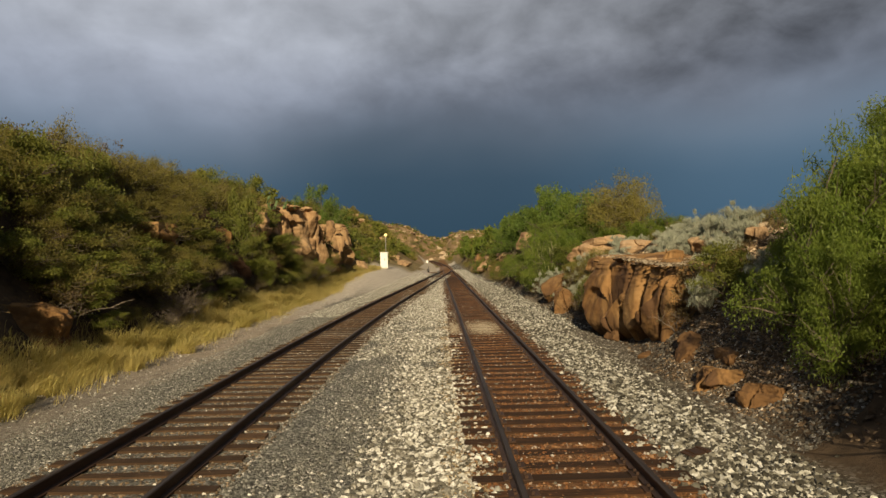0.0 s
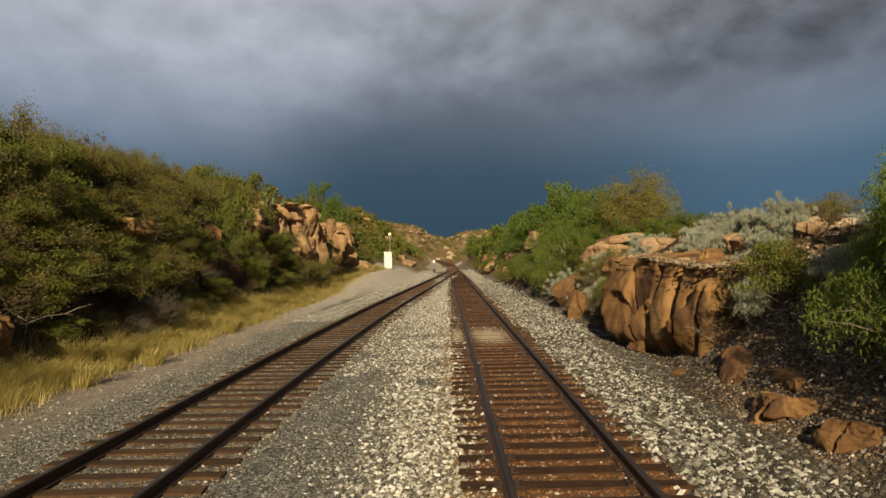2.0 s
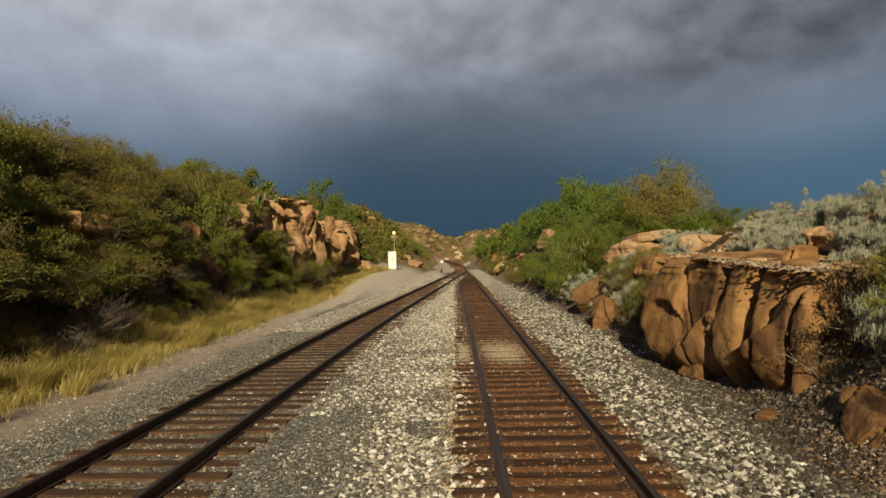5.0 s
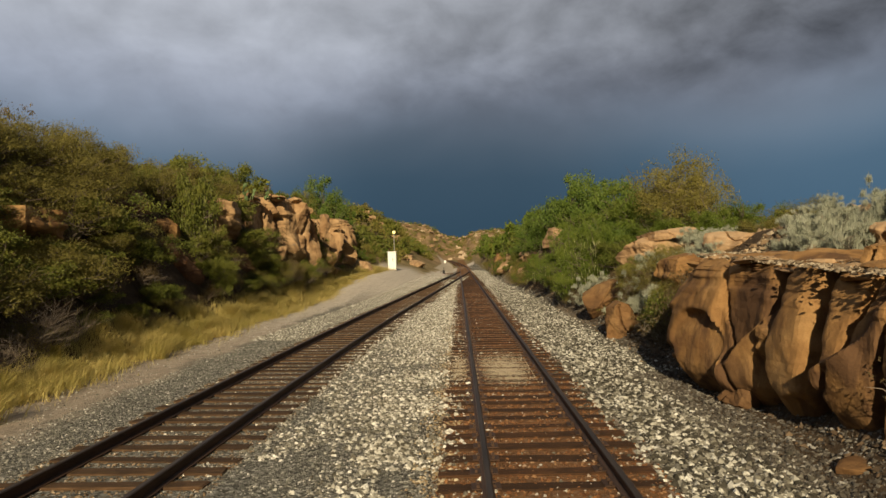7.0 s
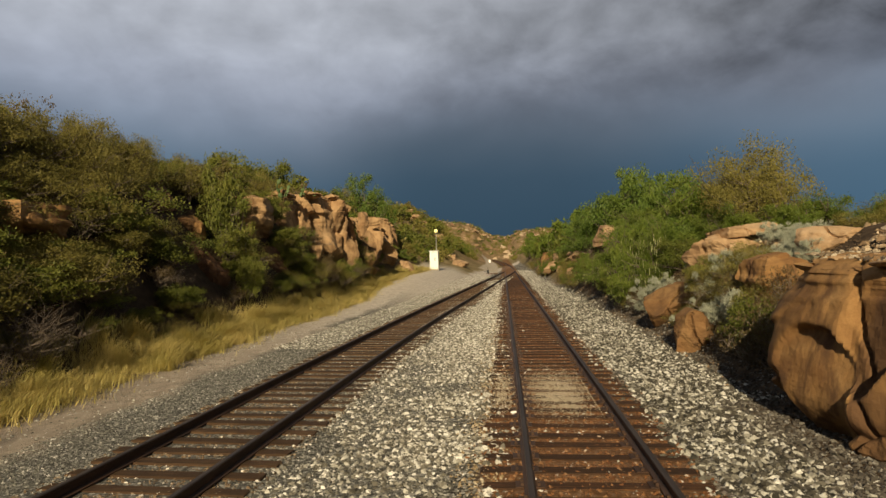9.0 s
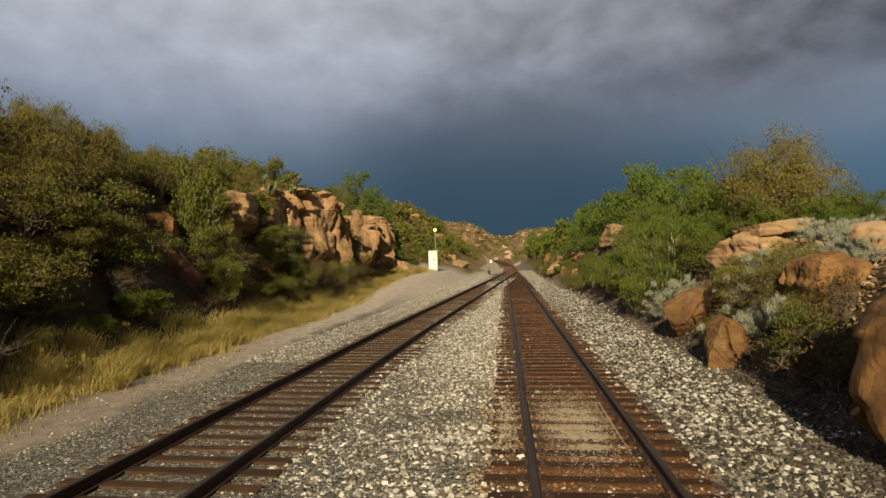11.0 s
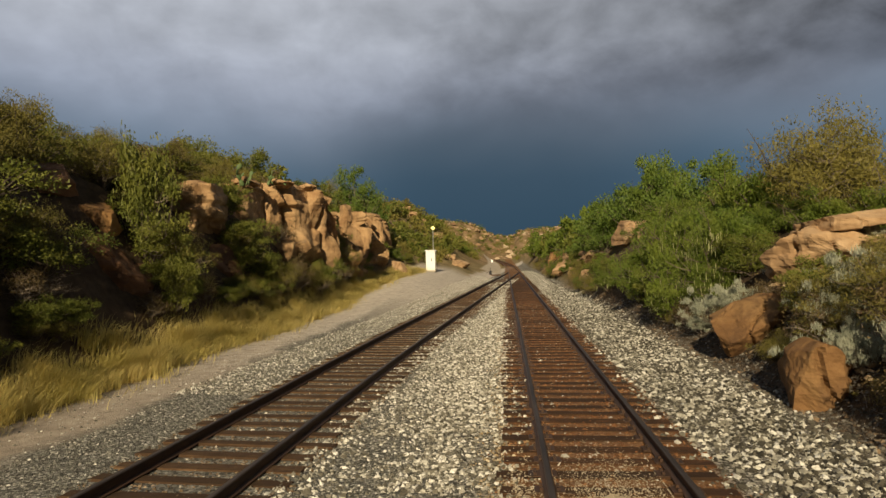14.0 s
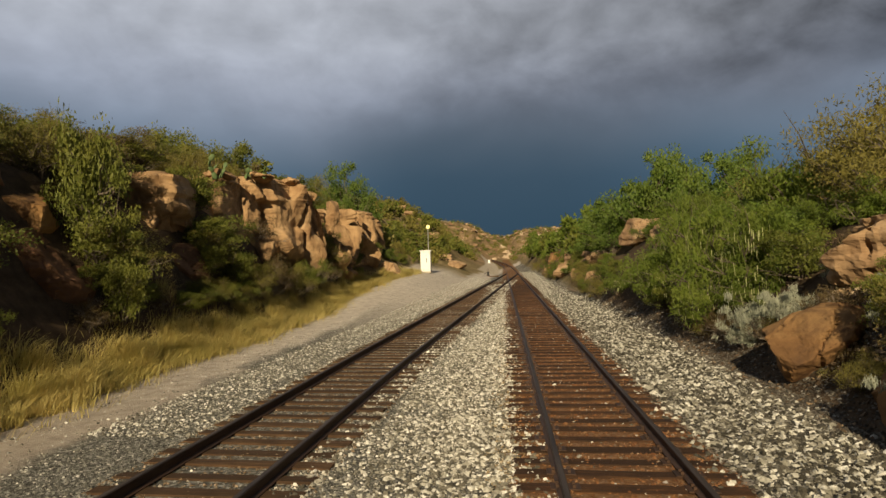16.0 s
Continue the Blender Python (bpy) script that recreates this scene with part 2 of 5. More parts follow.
def make_ground_material():
    m = Mat("trackside_ground", rough=0.95, spec=0.1)
    pos = m.n("ShaderNodeSeparateXYZ")
    m.put(m.geo.outputs["Position"], pos.inputs[0])
    wob = m.math("MULTIPLY", m.math("SUBTRACT", m.noise(0.55, 4, 0.6), 0.5), 1.6)
    x = m.math("ADD", pos.outputs["X"], wob)
    fine = m.noise(55, 3, 0.7)
    cells = m.voronoi(26)
    cellgrey = m.n("ShaderNodeSeparateColor")
    m.put(cells, cellgrey.inputs[0])
    grey = m.ramp(cellgrey.outputs[0], (0.0, (0.055, 0.052, 0.045)), (0.6, (0.15, 0.145, 0.125)), (0.9, (0.26, 0.25, 0.22)), (1.0, (0.42, 0.41, 0.37)))
    white = m.ramp(cellgrey.outputs[0], (0.0, (0.03, 0.027, 0.021)), (0.5, (0.11, 0.10, 0.08)), (1.0, (0.45, 0.42, 0.36)))
    dirt = m.ramp(m.noise(3.0, 6, 0.7), (0.3, (0.38, 0.33, 0.275)), (0.7, (0.66, 0.60, 0.52)))
    dirt = m.mix(m.range(pos.outputs["Y"], 20, 44, 0.0, 1.0), m.ramp(m.noise(3.0, 6, 0.7), (0.3, (0.25, 0.205, 0.16)), (0.7, (0.44, 0.37, 0.295))), dirt)
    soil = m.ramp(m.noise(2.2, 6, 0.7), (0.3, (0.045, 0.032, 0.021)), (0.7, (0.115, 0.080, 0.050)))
    soil = m.mix(m.range(pos.outputs["Y"], 48, 78), soil, m.ramp(m.noise(0.5, 6, 0.7), (0.35, (0.12, 0.10, 0.04)), (0.65, (0.30, 0.225, 0.115))))
    rust = m.ramp(m.noise(4.0, 6, 0.7), (0.3, (0.12, 0.055, 0.022)), (0.75, (0.27, 0.135, 0.055)))
    c = m.mix(m.range(x, -0.6, 0.2), grey, white)
    c = m.mix(m.math("MULTIPLY", m.range(pos.outputs["Y"], 6, 22, 0.35, 1.0), m.range(x, -6.7, -6.0, 1.0, 0.0)), c, dirt)
    c = m.mix(m.math("MULTIPLY", m.range(pos.outputs["Y"], 36, 56), m.range(m.math("ADD", x, m.math("MULTIPLY", pos.outputs["Y"], -0.066)), -7.3, -6.6, 1.0, 0.0)), c, dirt)
    c = m.mix(m.range(x, -8.6, -8.0, 1.0, 0.0), c, soil)
    # straw litter under the dry grass
    straw = m.ramp(m.noise(14.0, 5, 0.7), (0.3, (0.17, 0.125, 0.045)), (0.7, (0.46, 0.36, 0.13)))
    gx = m.math("SUBTRACT", pos.outputs["X"], m.range(pos.outputs["Y"], 52, 72, 0.0, 1.6))
    lies = m.math("MULTIPLY", m.range(gx, -9.45, -9.0), m.range(gx, -8.5, -8.0, 1.0, 0.0))
    lies = m.math("MULTIPLY", lies, m.range(m.noise(1.3, 4, 0.6), 0.34, 0.5))
    c = m.mix(m.math("MULTIPLY", lies, m.range(pos.outputs["Y"], 70, 76, 1.0, 0.0)), c, straw)
    c = m.mix(m.math("MULTIPLY", m.range(pos.outputs["Y"], 73, 84), m.range(m.math("ADD", x, m.math("MULTIPLY", pos.outputs["Y"], -0.066)), -9.0, -8.4, 1.0, 0.0)), c, soil)
    # eastern foot: dark soil colour, which also stands in for shade there
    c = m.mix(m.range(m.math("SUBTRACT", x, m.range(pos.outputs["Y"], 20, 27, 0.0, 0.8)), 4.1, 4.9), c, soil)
    # pale access road beside the far line
    bend = m.math("MULTIPLY", m.math("POWER", m.math("MAXIMUM", m.math("SUBTRACT", pos.outputs["Y"], 105.0), 0.0), 2.0), 0.00021)
    from_line = m.math("ADD", pos.outputs["X"], bend)
    road = m.math("MULTIPLY", m.range(from_line, -3.3, -2.9), m.range(from_line, -0.5, -0.1, 1.0, 0.0))
    road = m.math("MULTIPLY", road, m.range(pos.outputs["Y"], 97, 102))
    pale = m.ramp(m.noise(2.0, 5, 0.7), (0.3, (0.36, 0.30, 0.22)), (0.7, (0.54, 0.47, 0.37)))
    # rusty dust under the main line
    away = m.n("ShaderNodeMath")
    away.operation = "ABSOLUTE"
    m.put(m.math("SUBTRACT", pos.outputs["X"], 1.6), away.inputs[0])
    c = m.mix(m.range(away.outputs[0], 1.15, 1.5, 0.85, 0.0), c, rust)
    # pale desert slopes in the distance
    far = m.range(pos.outputs["Y"], 95, 150)
    c = m.mix(m.math("MULTIPLY", far, m.range(away.outputs[0], 4.0, 6.0)), c, m.ramp(m.noise(0.12, 6, 0.7), (0.35, (0.17, 0.125, 0.06)), (0.65, (0.37, 0.25, 0.14))))
    c = m.mix(m.range(pos.outputs["Y"], 275, 290), c, m.ramp(m.noise(0.16, 7, 0.75), (0.35, (0.10, 0.085, 0.035)), (0.5, (0.22, 0.15, 0.075)), (0.68, (0.40, 0.28, 0.17))))
    c = m.mix(m.math("MULTIPLY", road, m.range(pos.outputs["Y"], 262, 280, 1.0, 0.0)), c, pale)
    m.color(c)
    m.bump(m.math("ADD", m.math("MULTIPLY", cellgrey.outputs[0], 0.5), fine), 0.7, 0.03)
    return m.m


M_GROUND = make_ground_material()


def stone_material(name, *stops):
    m = Mat(name, rough=0.85, spec=0.25)
    c = m.ramp(m.island(), *stops)
    c = m.mix(m.range(m.noise(30, 3, 0.6), 0.35, 0.7, 0.0, 0.4), c, stops[0][1])
    m.color(c)
    return m.m


M_BALLAST_WHITE = stone_material("ballast_white", (0.0, (0.024, 0.022, 0.016)), (0.42, (0.091, 0.082, 0.063)), (0.62, (0.225, 0.212, 0.170)), (0.82, (0.484, 0.467, 0.399)), (1.0, (0.691, 0.674, 0.611)))
M_BALLAST_GREY = stone_material("ballast_grey", (0.0, (0.070, 0.067, 0.055)), (0.5, (0.171, 0.167, 0.143)), (0.85, (0.283, 0.272, 0.237)), (1.0, (0.585, 0.564, 0.512)))
# dark gravel, with the shade under the eastern bank mixed into its colour
M_BALLAST_SHADED = stone_material("ballast_shaded", (0.0, (0.040, 0.034, 0.027)), (0.6, (0.096, 0.084, 0.068)), (0.9, (0.176, 0.160, 0.132)), (1.0, (0.360, 0.344, 0.312)))


def tie_material(name, a, b, c):
    m = Mat(name, rough=0.85, spec=0.2)
    grain = m.noise(9, 5, 0.7, stretch=(0.25, 3.0, 3.0))
    blot = m.noise(2.6, 5, 0.65)
    col = m.ramp(grain, (0.28, a), (0.55, b), (0.8, c))
    col = m.mix(m.range(blot, 0.45, 0.65, 0.0, 0.6), col, a)
    col = m.mix(m.math("MULTIPLY", m.object_random(), 0.75), col, a)
    m.color(col)
    m.bump(grain, 0.8, 0.015)
    return m.m


M_TIE_RUST = tie_material("rust_stained_tie", (0.028, 0.016, 0.009), (0.087, 0.040, 0.017), (0.239, 0.113, 0.040))
M_TIE_DARK = tie_material("weathered_tie", (0.041, 0.024, 0.013), (0.103, 0.059, 0.030), (0.228, 0.138, 0.070))


def make_rail_material():
    m = Mat("rusty_rail", rough=0.6, metal=0.25, spec=0.4)
    c = m.ramp(m.noise(14, 5, 0.7, stretch=(1, 0.15, 1)), (0.3, (0.030, 0.018, 0.012)), (0.7, (0.085, 0.044, 0.024)))
    m.color(c)
    m.bump(m.noise(70, 3), 0.3, 0.004)
    return m.m


def make_head_material():
    m = Mat("worn_rail_head", rough=0.55, metal=0.4, spec=0.4)
    m.color(m.ramp(m.noise(6, 4, 0.6, stretch=(1, 0.1, 1)), (0.3, (0.030, 0.022, 0.017)), (0.7, (0.075, 0.055, 0.043))))
    return m.m


M_RAIL = make_rail_material()
M_HEAD = make_head_material()


def paint(name, col, rough=0.5, metal=0.0, dirty=(0.2, 0.15, 0.1), amount=0.4):
    m = Mat(name, rough=rough, metal=metal)
    m.color(m.mix(m.range(m.noise(3.5, 5, 0.7), 0.5, 0.8, 0.0, amount), col, dirty))
    return m.m


M_WHITE = paint("white_enamel", (0.80, 0.80, 0.77))
M_STEEL = paint("galvanised_steel", (0.42, 0.42, 0.40), 0.45, 0.6)
M_BLACK = paint("black_iron", (0.03, 0.03, 0.03), 0.6, 0.3)
M_CONCRETE = paint("concrete", (0.42, 0.38, 0.31), 0.9)
M_SAND = paint("blown_sand", (0.36, 0.30, 0.21), 0.95, 0.0, (0.20, 0.14, 0.08), 0.85)
M_CACTUS = paint("cactus_skin", (0.10, 0.15, 0.055), 0.6, 0.0, (0.22, 0.22, 0.08), 0.6)


def make_lamp_material():
    m = Mat("amber_lens", rough=0.3)
    m.color((0.9, 0.75, 0.3))
    m.bsdf.inputs["Emission Color"].default_value = (1.0, 0.78, 0.25, 1)
    m.bsdf.inputs["Emission Strength"].default_value = 1.2
    return m.m


M_LAMP = make_lamp_material()

# ---- mesh helpers ----


def mesh_of(name, verts, faces, materials, smooth=False):
    me = bpy.data.meshes.new(name)
    verts = np.asarray(verts, np.float32)
    faces = np.asarray(faces, np.int32)
    k = faces.shape[1]
    me.vertices.add(len(verts))
    me.vertices.foreach_set("co", verts.ravel())
    me.loops.add(faces.size)
    me.loops.foreach_set("vertex_index", faces.ravel())
    me.polygons.add(len(faces))
    me.polygons.foreach_set("loop_start", np.arange(0, faces.size, k, dtype=np.int32))
    me.polygons.foreach_set("use_smooth", np.full(len(faces), smooth))
    for m in materials if isinstance(materials, (list, tuple)) else [materials]:
        me.materials.append(m)
    me.update(calc_edges=True)
    me.validate()
    return me


def from_bm(name, bm, material, smooth=False):
    me = bpy.data.meshes.new(name)
    if smooth:
        for f in bm.faces:
            f.smooth = True
    bm.to_mesh(me)
    bm.free()
    me.materials.append(material)
    return me


def part(name, me, parent, label=""):
    ob = new(name, me)
    ob.parent = parent
    if label:
        ob["label"] = label
    return ob


def box(bm, cx, cy, cz, sx, sy, sz, bevel=0.0):
    r = bmesh.ops.create_cube(bm, size=1, matrix=Matrix.Translation((cx, cy, cz)) @ Matrix.Diagonal((sx, sy, sz, 1)))
    if bevel:
        edges = list({e for v in r["verts"] for e in v.link_edges})
        bmesh.ops.bevel(bm, geom=edges, offset=bevel, segments=2, affect="EDGES", profile=0.5)


def rod(bm, a, b, r1, r2=None, seg=8):
    a, b = Vector(a), Vector(b)
    d = b - a
    m = Matrix.Translation((a + b) / 2) @ d.to_track_quat("Z", "Y").to_matrix().to_4x4()
    bmesh.ops.create_cone(bm, cap_ends=True, segments=seg, radius1=r1, radius2=r1 if r2 is None else r2, depth=d.length, matrix=m)


def smooth01(t):
    t = np.clip(t, 0.0, 1.0)
    return t * t * (3 - 2 * t)


def value_noise(x, y, seed=0):
    """Smooth lattice noise in 0..1 for arrays."""
    xi, yi = np.floor(x).astype(np.int64), np.floor(y).astype(np.int64)
    fx, fy = smooth01(x - xi), smooth01(y - yi)

    def h(a, b):
        n = (a * 374761393 + b * 668265263 + seed * 982451653) & 0x7FFFFFFF
        n = ((n ^ (n >> 13)) * 1274126177) & 0x7FFFFFFF
        return ((n ^ (n >> 16)) & 0xFFFF) / 65535.0

    return (h(xi, yi) * (1 - fx) + h(xi + 1, yi) * fx) * (1 - fy) + (h(xi, yi + 1) * (1 - fx) + h(xi + 1, yi + 1) * fx) * fy


def fbm(x, y, octaves=4, seed=0):
    x, y = np.asarray(x, float), np.asarray(y, float)
    total, amp, norm = 0.0, 1.0, 0.0
    for o in range(octaves):
        total = total + amp * value_noise(x * 2**o + 17.3 * o, y * 2**o - 9.1 * o, seed + o)
        norm += amp
        amp *= 0.5
    return total / norm


# ---- plan ----
MAIN_X = 1.6                     # centre of the main line
RAIL_TOP, RAIL_H = 0.165, 0.165
HALF = 0.7525                    # half the distance between the rails' middles
MERGE = 101.0                    # where the siding joins the main line


def rise(y):
    """Height of the formation: flat, then gently climbing."""
    y = np.asarray(y, float)
    return 0.004 * np.clip(y - 130, 0, None)


def main_x(y):
    y = np.asarray(y, float)
    return MAIN_X - 0.00021 * np.clip(y - 105, 0, None) ** 2


def gap(y):
    """Distance from the main line's middle to the siding's middle."""
    y = np.asarray(y, float)
    a, b = 5.0, 38.0
    t = np.clip(y - a, 0, b - a)
    g = 5.58 - 0.012 * np.clip(y - a, 0, None) - 0.5 * (0.054 / (b - a)) * t**2 - 0.054 * np.clip(y - b, 0, None)
    return np.clip(g, 0.0, None)


def side_x(y):
    return main_x(y) - gap(y)


def ground_z(x, y):
    x, y = np.asarray(x, float), np.asarray(y, float)
    n1 = fbm(x * 0.22, y * 0.22, 4, 3) - 0.5
    n2 = fbm(x * 0.9, y * 0.9, 3, 7) - 0.5
    under = np.minimum(np.abs(x - main_x(y)), np.abs(x - side_x(y)))
    inside = 1 - smooth01((under - 1.25) / 0.4)
    z = -0.045 + 0.02 * inside + (0.05 - 0.035 * inside) * (fbm(x * 0.5, y * 0.5, 3, 5) - 0.5)
    z = z + 1.35 * smooth01((y - 42) / 26) * smooth01((side_x(y) - 1.8 - x) / 4.0) * (1 - 0.5 * smooth01((y - 80) / 30))
    # western bank
    foot = -8.3 + 0.5 * (fbm(y * 0.12, y * 0 + 3.1, 3, 9) - 0.5) + 5.0 * smooth01((y - 52) / 50)
    d = (foot - x) * (1 - 0.6 * smooth01((y - 50) / 30))
    top = 0.88 + 0.12 * smooth01((y - 20) / 14) - 0.1 * smooth01((y - 54) / 20) + 0.25 * smooth01((y - 95) / 40)
    bank = 0.35 * smooth01(d / 1.2) + 4.1 * smooth01((d - 0.5) / 4.0) + 1.9 * smooth01((d - 2.5) / 6) + 1.6 * smooth01((d - 8) / 25)
    z = z + top * bank * (1 + 0.5 * n1) + smooth01(d / 2) * (0.9 * n1 + 0.35 * n2)
    z = z + 4.2 * np.exp(-(((x + 17) / 9.0) ** 2) - ((y - 118) / 28.0) ** 2)
    # eastern bank
    foot_e = 4.75 + 0.5 * (fbm(y * 0.15, y * 0 + 8.4, 3, 11) - 0.5) + 0.6 * smooth01((y - 13) / 5) * (1 - smooth01((y - 36) / 6))
    e = x - foot_e
    bank_e = 1.75 * smooth01(e / 2.3) + 1.4 * smooth01((e - 1.3) / 3.0) + 1.2 * smooth01((e - 6) / 16)
    z = z + bank_e * (1 + 0.35 * n1) + smooth01(e / 2) * (0.5 * n1 + 0.2 * n2)
    # climbing line, and the rocky ridge where it bends away
    z = z + rise(y)
    ridge = smooth01((y - 285) / 60) * (10.5 + 7.0 * (fbm(x * 0.03, y * 0.03, 4, 21) - 0.4)) * (1 - smooth01((y - 520) / 300))
    z = z + ridge
    side = smooth01((np.abs(x) - 90) / 200)
    return z * (1 - 0.5 * side)


def gz(x, y):
    return float(ground_z(np.array([x]), np.array([y]))[0])


def build_ground():
    def axis(parts):
        out = []
        for a, b, s in parts:
            out.append(np.arange(a, b, s))
        return np.unique(np.round(np.concatenate(out), 3))

    xs = axis([(-2200, -400, 300), (-400, -80, 20), (-80, -26, 3), (-26, -6, 0.3), (-6, 4, 0.5), (4, 16, 0.3), (16, 80, 3), (80, 400, 20), (400, 2201, 300)])
    ys = axis([(-300, -20, 20), (-20, 4, 2), (4, 75, 0.35), (75, 150, 1.5), (150, 420, 5), (420, 900, 30), (900, 4001, 300)])
    X, Y = np.meshgrid(xs, ys)
    Z = ground_z(X, Y)
    v = np.stack([X.ravel(), Y.ravel(), Z.ravel()], 1)
    w, h = len(xs), len(ys)
    i = (np.arange(h - 1)[:, None] * w + np.arange(w - 1)[None]).ravel()
    f = np.stack([i, i + 1, i + w + 1, i + w], 1)
    ob = new("ground", mesh_of("ground", v, f, M_GROUND, smooth=True))
    tagged(ob, "gravel and brown desert soil beside the railway", "ground", kind="structure")


build_ground()

# ---- railway ----
TIE_L, TIE_W, TIE_H = 2.6, 0.225, 0.17
PITCH = 0.48


def tie_mesh(name, material, seed):
    rnd = random.Random(seed)
    bm = bmesh.new()
    box(bm, 0, 0, -TIE_H / 2, TIE_L, TIE_W, TIE_H)
    bmesh.ops.bevel(bm, geom=list(bm.edges), offset=0.012, segments=1, affect="EDGES")
    for v in bm.verts:
        v.co += Vector((rnd.uniform(-0.03, 0.03), rnd.uniform(-0.012, 0.012), rnd.uniform(-0.008, 0.008)))
    return from_bm(name, bm, material)


def rail_mesh(name, fx, ys, top):
    """A flat-bottomed rail swept along x = fx(y)."""
    prof = [(-0.07, 0), (0.07, 0), (0.07, 0.012), (0.012, 0.035), (0.010, 0.115), (0.036, 0.128), (0.037, 0.155), (0.026, 0.165), (-0.026, 0.165), (-0.037, 0.155), (-0.036, 0.128), (-0.010, 0.115), (-0.012, 0.035), (-0.07, 0.012)]
    n = len(prof)
    v, f, mi = [], [], []
    for y in ys:
        x, z = float(fx(y)), float(rise(y)) + top - RAIL_H
        v += [(x + px, y, z + pz) for px, pz in prof]
    for k in range(len(ys) - 1):
        for j in range(n):
            a, b = k * n + j, k * n + (j + 1) % n
            f.append((a, b, b + n, a + n))
            mi.append(1 if 6 <= j <= 8 else 0)
    me = mesh_of(name, v, f, [M_RAIL, M_HEAD])
    me.polygons.foreach_set("material_index", mi)
    return me


def plate_mesh(name):
    bm = bmesh.new()
    box(bm, 0, 0, 0.008, 0.34, 0.19, 0.016)
    for sx in (-0.095, 0.095):
        for sy in (-0.05, 0.05):
            box(bm, sx, sy, 0.03, 0.036, 0.034, 0.045)
    return from_bm(name, bm, M_RAIL)


def build_track(name, label, fx, y0, y1, y_near, material, seed, plates=True, y_ties=None):
    thing = tagged(new(name), label, "railway track", kind="structure")
    ys = list(np.arange(y0, min(y1, 130), 2.0)) + list(np.arange(130, y1, 6.0)) + [y1]
    ys = sorted(set(y for y in ys if y <= y1))
    for s in (-HALF, HALF):
        part("rail", rail_mesh("rail", lambda y, s=s: fx(y) + s, ys, RAIL_TOP), thing, "rusty steel rail with a dark worn head")
    rnd = random.Random(seed)
    kinds = [tie_mesh("tie", material, seed + i) for i in range(5)]
    plate = plate_mesh("tie_plate")
    y, far_v, far_f = y0 + 0.2, [], []
    while y < (y_ties or y1):
        x = float(fx(y))
        head = math.atan2(float(fx(y + 1)) - x, 1.0)
        z = float(rise(y))
        ob = None
        m = pose(x + rnd.uniform(-0.05, 0.05), y, z + rnd.uniform(-0.012, 0.004) - (0.0 if plates else -0.004), rnd.uniform(-0.6, 0.6), rnd.uniform(-0.3, 0.3), -math.degrees(head) + rnd.uniform(-1.2, 1.2))
        if y < y_near:
            ob = part("tie", rnd.choice(kinds), thing)
            ob.matrix_basis = m
            if 0 < y < 45:
                for s in (-HALF, HALF) if plates else ():
                    p = part("tie_plate", plate, ob)
                    p.matrix_basis = Matrix.Translation((s, 0, 0.002))
        else:
            base = len(far_v)
            for cx, cy, cz in ((-1, -1, -1), (1, -1, -1), (1, 1, -1), (-1, 1, -1), (-1, -1, 0), (1, -1, 0), (1, 1, 0), (-1, 1, 0)):
                far_v.append(m @ Vector((cx * TIE_L / 2, cy * TIE_W / 2, cz * TIE_H)))
            far_f += [tuple(base + i for i in q) for q in ((4, 5, 6, 7), (0, 1, 5, 4), (1, 2, 6, 5), (2, 3, 7, 6), (3, 0, 4, 7))]
        y += PITCH * rnd.uniform(0.93, 1.07)
    if far_v:
        part("far_ties", mesh_of("far_ties", far_v, far_f, material), thing)["kind"] = "stuff"
    return thing


main_line = build_track("main_line", "rust-stained railway track on wooden ties", main_x, -14.0, 285.0, 105.0, M_TIE_RUST, 11)
siding = build_track("siding", "weathered brown railway siding that joins the main line", side_x, -14.0, MERGE + 0.5, 93.0, M_TIE_DARK, 23, False, 93.5)


# ---- ballast stones ----
def stones(name, label, material, count, sampler, smin, smax, seed, level=None):
    """Many small angular stones in one mesh."""
    rng = np.random.default_rng(seed)
    x, y = sampler(rng, count)
    n = len(x)
    base = np.array([(1, 0, -0.3), (-0.9, 0.2, -0.3), (0.1, 1, -0.3), (0, -1, -0.3), (0.45, 0.1, 0.75), (-0.4, -0.1, 0.7)], float)
    fc = np.array([(0, 2, 4), (2, 5, 4), (2, 1, 5), (1, 3, 5), (3, 4, 5), (3, 0, 4)])
    size = smin + (smax - smin) * rng.random(n) ** 1.6
    v = base[None] * (1 + rng.uniform(-0.35, 0.35, (n, 6, 1)))
    v = v + rng.uniform(-0.3, 0.3, (n, 6, 3))
    a = rng.uniform(0, 2 * np.pi, n)
    ca, sa = np.cos(a)[:, None], np.sin(a)[:, None]
    vx, vy, vz = v[..., 0], v[..., 1] * 0.75, v[..., 2] * 0.6
    tilt = rng.uniform(-0.3, 0.3, n)[:, None]
    vx, vz = vx * np.cos(tilt) - vz * np.sin(tilt), vx * np.sin(tilt) + vz * np.cos(tilt)
    vx, vy = vx * ca - vy * sa, vx * sa + vy * ca
    s = size[:, None]
    z = (ground_z(x, y) if level is None else level(x, y) if callable(level) else np.full(n, level))[:, None] + s * rng.uniform(0.0, 0.35, (n, 1))
    verts = np.stack([x[:, None] + vx * s, y[:, None] + vy * s, z + vz * s], -1).reshape(-1, 3)
    faces = (fc[None] + 6 * np.arange(n)[:, None, None]).reshape(-1, 3)
    return tagged(new(name, mesh_of(name, verts, faces, material)), label, "gravel", kind="stuff")


